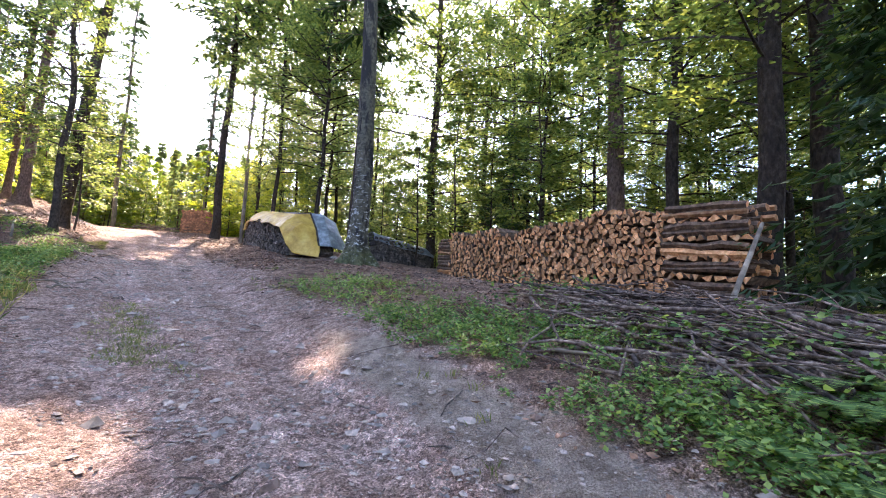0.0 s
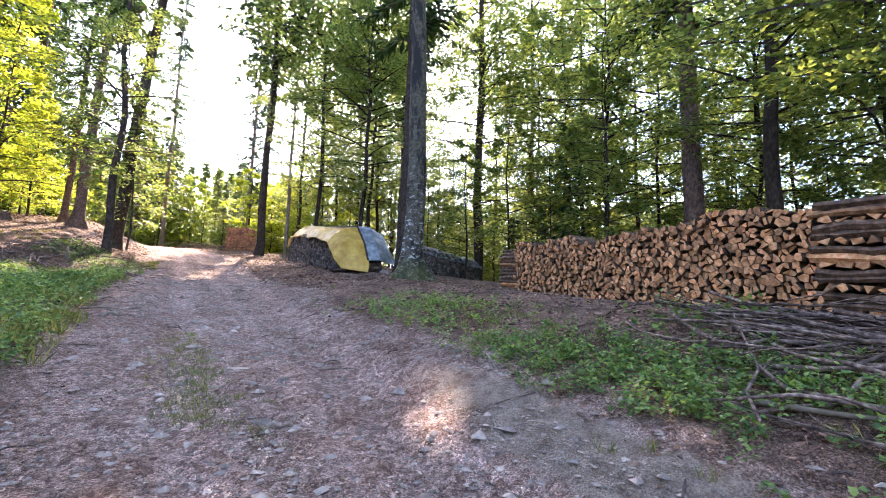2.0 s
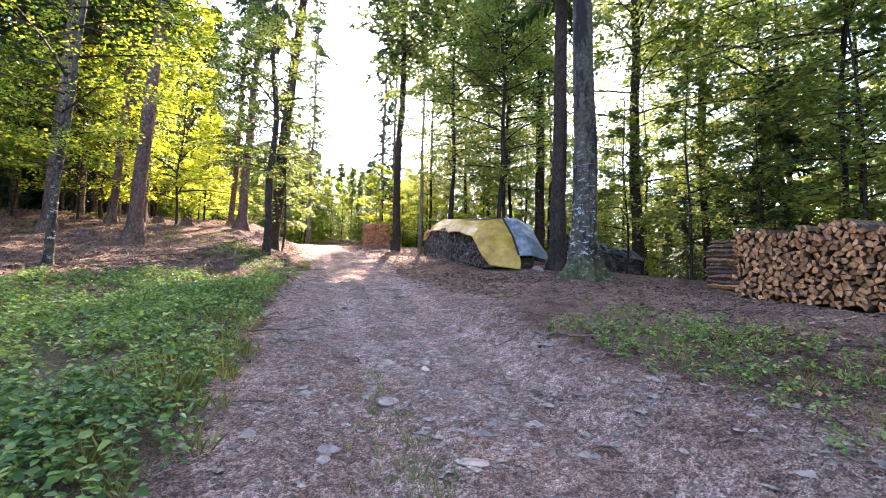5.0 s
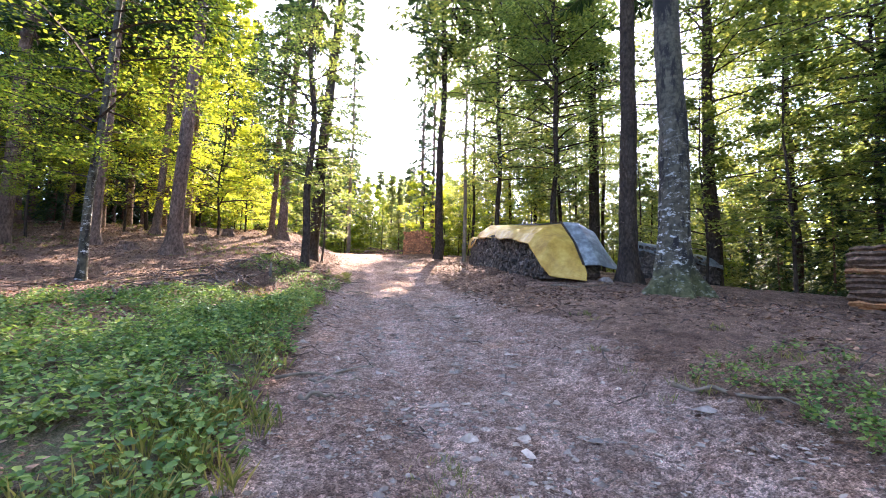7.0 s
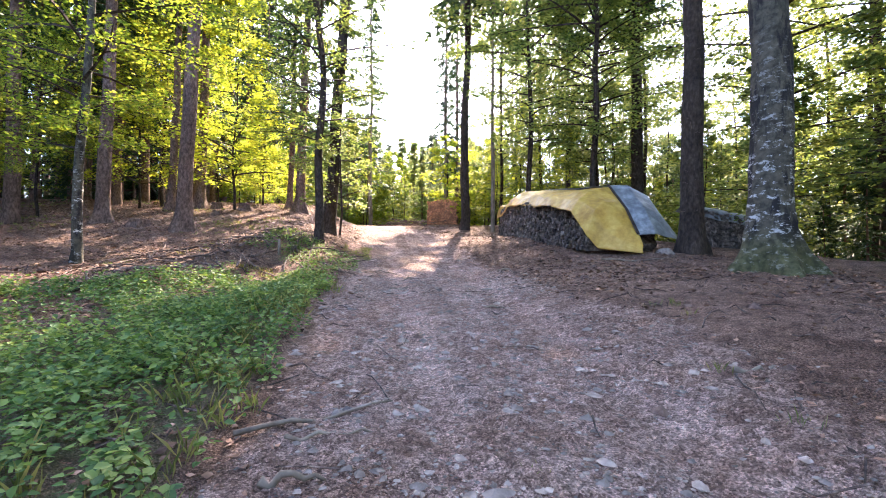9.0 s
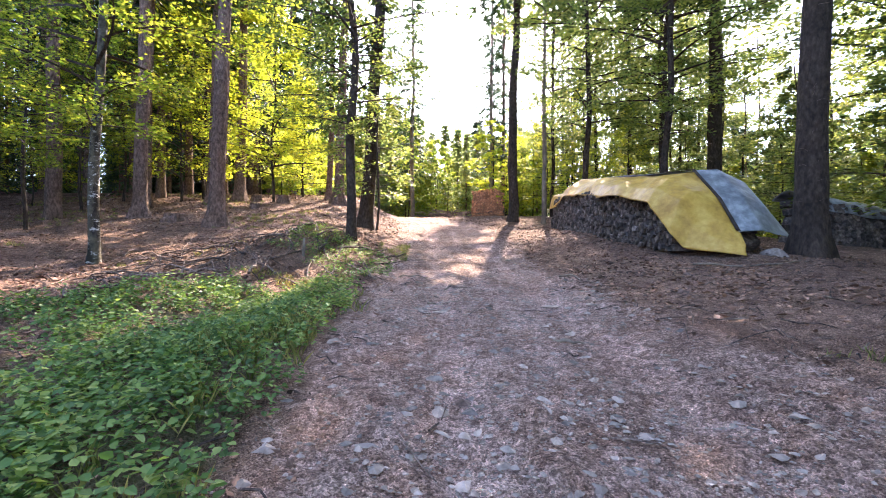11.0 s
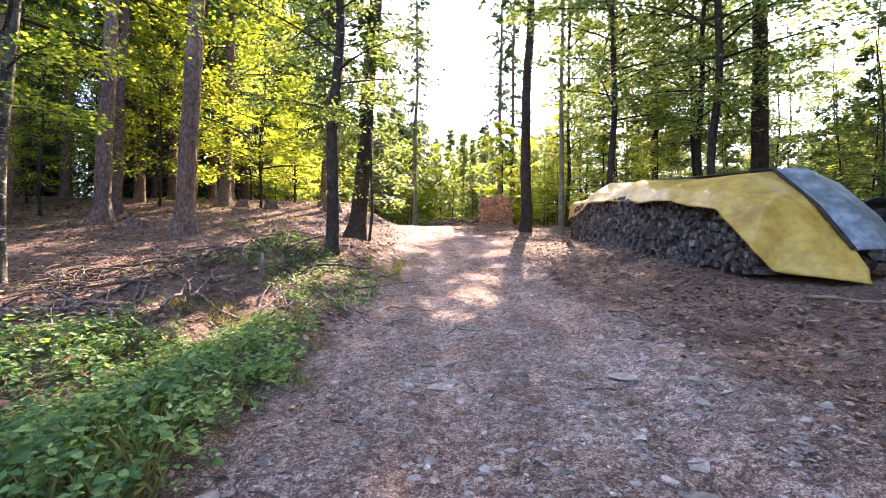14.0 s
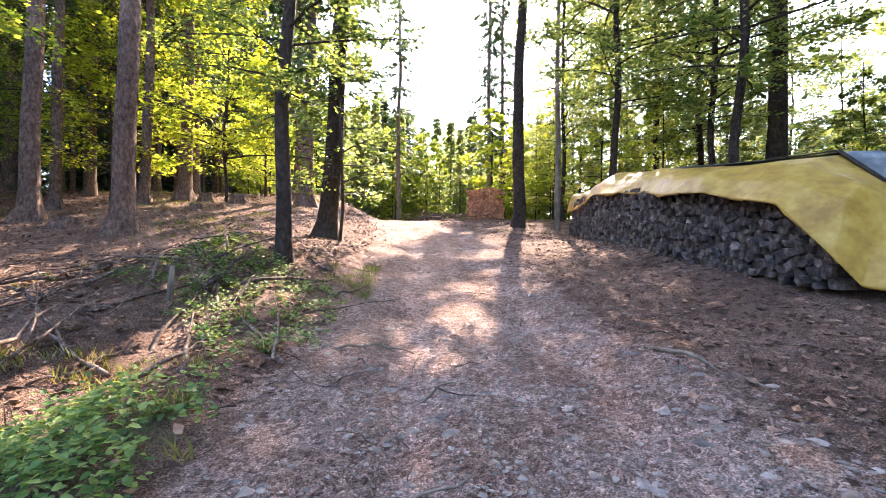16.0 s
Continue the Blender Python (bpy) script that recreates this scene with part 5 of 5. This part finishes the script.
# ---- the forest beyond ----
def forest():
    rng = np.random.default_rng(7)
    sunward = np.array([math.cos(SUN_AZ), math.sin(SUN_AZ)])
    placed = [(o.location.x, o.location.y) for o in scene.objects if o.get("category") == "tree"]

    def free(x, y, gap):
        return all((x - a) ** 2 + (y - b) ** 2 > gap * gap for a, b in placed)

    def grow(n, u0, u1, v0, v1, gap, make, keep=lambda u, v: True):
        tries = done = 0
        while done < n and tries < n * 40:
            tries += 1
            u, v = rng.uniform(u0, u1), rng.uniform(v0, v1)
            if not keep(u, v):
                continue
            x, y = xy(u, v)
            if free(x, y, gap):
                placed.append((x, y))
                make(x, y, done)
                done += 1

    def spruce(x, y, i):
        tree("spruce", x, y, rng.uniform(0.16, 0.3), 30, M_BARK_SPRUCE, SP, [(CROWN_DEEP[i % 2], 1.0, "crown"), D_(i, 1.0)], "spruces deep in the wood", 1.4, 0.03, sides=8, rings=14)

    def young(x, y, i):
        k = rng.uniform(0.5, 1.3)
        tree("young_spruce", x, y, 0.06 * k, 7 * k, M_BARK_SPRUCE, "young dark green spruce branched to the ground", [(CROWN_YOUNG[i % 3], k, "crown")], "young spruces", 1.2, 0.02, sides=6, rings=8)

    def sapling(x, y, i):
        k = rng.uniform(0.8, 1.5)
        tree("beech_sapling", x, y, 0.04 * k, 6 * k, M_BARK_DARK, "slim young beech with layered green leaves", [(CROWN_SAP[i % 3], k, "crown")], "young beeches", 1.2, 0.08, sides=6, rings=8)

    def yellow(x, y, i):
        k = rng.uniform(0.6, 1.0)
        tree("beech_sapling", x, y, 0.07 * k, 10 * k, M_BARK_DARK, "young beech with backlit yellow-green leaves", [(CROWN_YELLOW[i % 2], k, "crown")], "yellowing beeches", 1.2, 0.08, sides=6, rings=10)

    def lime(x, y, i):
        k = rng.uniform(0.7, 1.2)
        tree("beech_sapling", x, y, 0.05 * k, 7.5 * k, M_BARK_DARK, "bushy light green young beech", [(CROWN_LIME[i % 2], k, "crown")], "light green young beeches", 1.2, 0.06, sides=6, rings=8)

    def far_spruce(x, y, i):
        k = rng.uniform(0.6, 1.15)
        tree("conifer", x, y, 0.2 * k, 18 * k, M_BARK_SPRUCE, "distant conifer on the hillside", [(CROWN_FAR[i % 2], k, "crown")], "distant conifers", 1.2, 0.02, sides=6, rings=6)

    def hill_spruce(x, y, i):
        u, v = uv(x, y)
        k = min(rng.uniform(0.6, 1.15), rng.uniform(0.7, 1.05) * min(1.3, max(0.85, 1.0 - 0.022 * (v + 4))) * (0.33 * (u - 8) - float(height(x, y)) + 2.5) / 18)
        # most get the crown whose colour has the haze painted in
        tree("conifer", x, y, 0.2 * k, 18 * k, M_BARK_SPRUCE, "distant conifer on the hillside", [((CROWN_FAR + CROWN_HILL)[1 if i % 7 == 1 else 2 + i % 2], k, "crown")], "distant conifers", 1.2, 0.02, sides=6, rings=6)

    def far_leaf(x, y, i):
        k = rng.uniform(0.7, 1.3)
        tree("broadleaf_tree", x, y, 0.2 * k, 13 * k, M_BARK_DARK, "distant green broadleaf tree", [(CROWN_FAR_LEAF[i % 2], k, "crown")], "distant broadleaf trees", 1.2, 0.05, sides=6, rings=6)

    def screen(x, y, i):
        k = rng.uniform(0.75, 1.15)
        tree("beech_tree", x, y, 0.13 * k, 20 * k, M_BARK_DARK, "leafy green beech among the other trees", [(CROWN_SCREEN[i % 3], k, "crown")], "leafy beeches", 1.2, 0.08, sides=7, rings=9)

    def far_yellow(x, y, i):
        k = rng.uniform(0.6, 1.1)
        tree("broadleaf_tree", x, y, 0.12 * k, 9 * k, M_BARK_DARK, "bushy yellow-green broadleaf tree", [(CROWN_FAR_YELLOW[i % 2], k, "crown")], "yellow-green trees", 1.2, 0.05, sides=6, rings=6)

    off = lambda u, v: abs(v - road_mid(u)) > 3.5
    # low dark spruces at the ends of the firewood
    for i, (x, y) in enumerate([(5.3, 7.2), (6.9, 8.2), (7.2, 6.2), (-3.3, 25.3), (-1.9, 23.3), (-0.4, 21.2), (-4.2, 28.6)]):
        placed.append((x, y))
        young(x, y, i)
    # understorey behind the stacks
    grow(24, 29, 58, 12, 30, 2.4, screen)
    grow(20, 0, 30, 16, 34, 2.6, screen)
    grow(10, 10, 34, 12.5, 22, 2.0, sapling)
    grow(11, -4, 26, 12.0, 22, 2.2, sapling)
    grow(22, -4, 30, 14, 30, 2.2, young)
    grow(9, 27, 46, 7.5, 20, 2.2, yellow)
    grow(12, 30, 52, 8, 26, 2.2, lime)
    # deep wood beyond the slope
    grow(46, 28, 75, -60, -15, 3.0, spruce)
    grow(3, 29, 46, -24, -13, 2.4, yellow)
    grow(8, 12, 34, -28, -14, 3.0, sapling)
    grow(12, 34, 60, -36, -15, 2.6, young)
    grow(12, 24, 60, -36, -20, 2.4, far_spruce)
    grow(34, 24, 62, -34, -14, 2.2, spruce)
    grow(46, 5, 95, -62, -30, 2.8, far_spruce)
    grow(6, 38, 60, -30, -12, 2.6, lime)
    # tall spruces that close the wood beside the clearing
    grow(20, 40, 74, -30, -13, 2.4, spruce)
    grow(18, 46, 80, -36, -13, 2.4, far_spruce)
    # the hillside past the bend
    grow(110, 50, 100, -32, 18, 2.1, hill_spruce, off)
    grow(24, 46, 70, -20, 14, 2.4, lime, off)
    grow(14, 42, 62, 5, 20, 2.4, far_yellow, off)
    # down the valley side
    grow(40, -20, 75, 28, 50, 2.8, far_leaf)
    grow(50, -20, 75, 24, 52, 2.6, far_spruce)
    # behind the walker
    grow(16, -40, -8, -30, 30, 5, far_leaf, lambda u, v: abs(v - 1) > 5)
    grow(14, -10, 20, -45, -14, 4, far_spruce)


forest()


def canopy_gaps():
    """Openings in the canopy through which the sun reaches the track: no leaf hangs in these shafts."""
    way = np.array([math.cos(SUN_AZ) * math.cos(SUN_EL), math.sin(SUN_AZ) * math.cos(SUN_EL), math.sin(SUN_EL)])
    shafts = [(-2.15, 4.8, 0.15), (-2.05, 5.05, 0.12), (-3.0, 2.1, 0.42), (-2.7, 2.5, 0.25), (-3.5, 2.0, 0.35)]
    shafts = [(np.array([x, y, float(height(x, y))]), r) for x, y, r in shafts]
    scene.view_layers[0].update()
    for ob in [o for o in scene.objects if o.type == "MESH" and o.name.startswith(("crown", "lower_crown"))]:
        me, m = ob.data, np.array(ob.matrix_world)
        near = m[:3, 3]
        flat = way[:2] / np.linalg.norm(way[:2])
        if all(np.linalg.norm((near - p)[:2] - flat * ((near - p)[:2] @ flat)) > 12 for p, r in shafts):
            continue
        co = np.zeros(len(me.vertices) * 3, np.float32)
        me.vertices.foreach_get("co", co)
        w = co.reshape(-1, 3) @ m[:3, :3].T + near
        hit = np.zeros(len(w), bool)
        for p, r in shafts:
            d = w - p
            hit |= np.linalg.norm(d - (d @ way)[:, None] * way, axis=1) < r
        if not hit.any():
            continue
        ob.data = me = me.copy()
        bm = bmesh.new()
        bm.from_mesh(me)
        bm.verts.ensure_lookup_table()
        bmesh.ops.delete(bm, geom=[bm.verts[int(i)] for i in np.nonzero(hit)[0]], context="VERTS")
        bm.to_mesh(me)
        bm.free()


canopy_gaps()
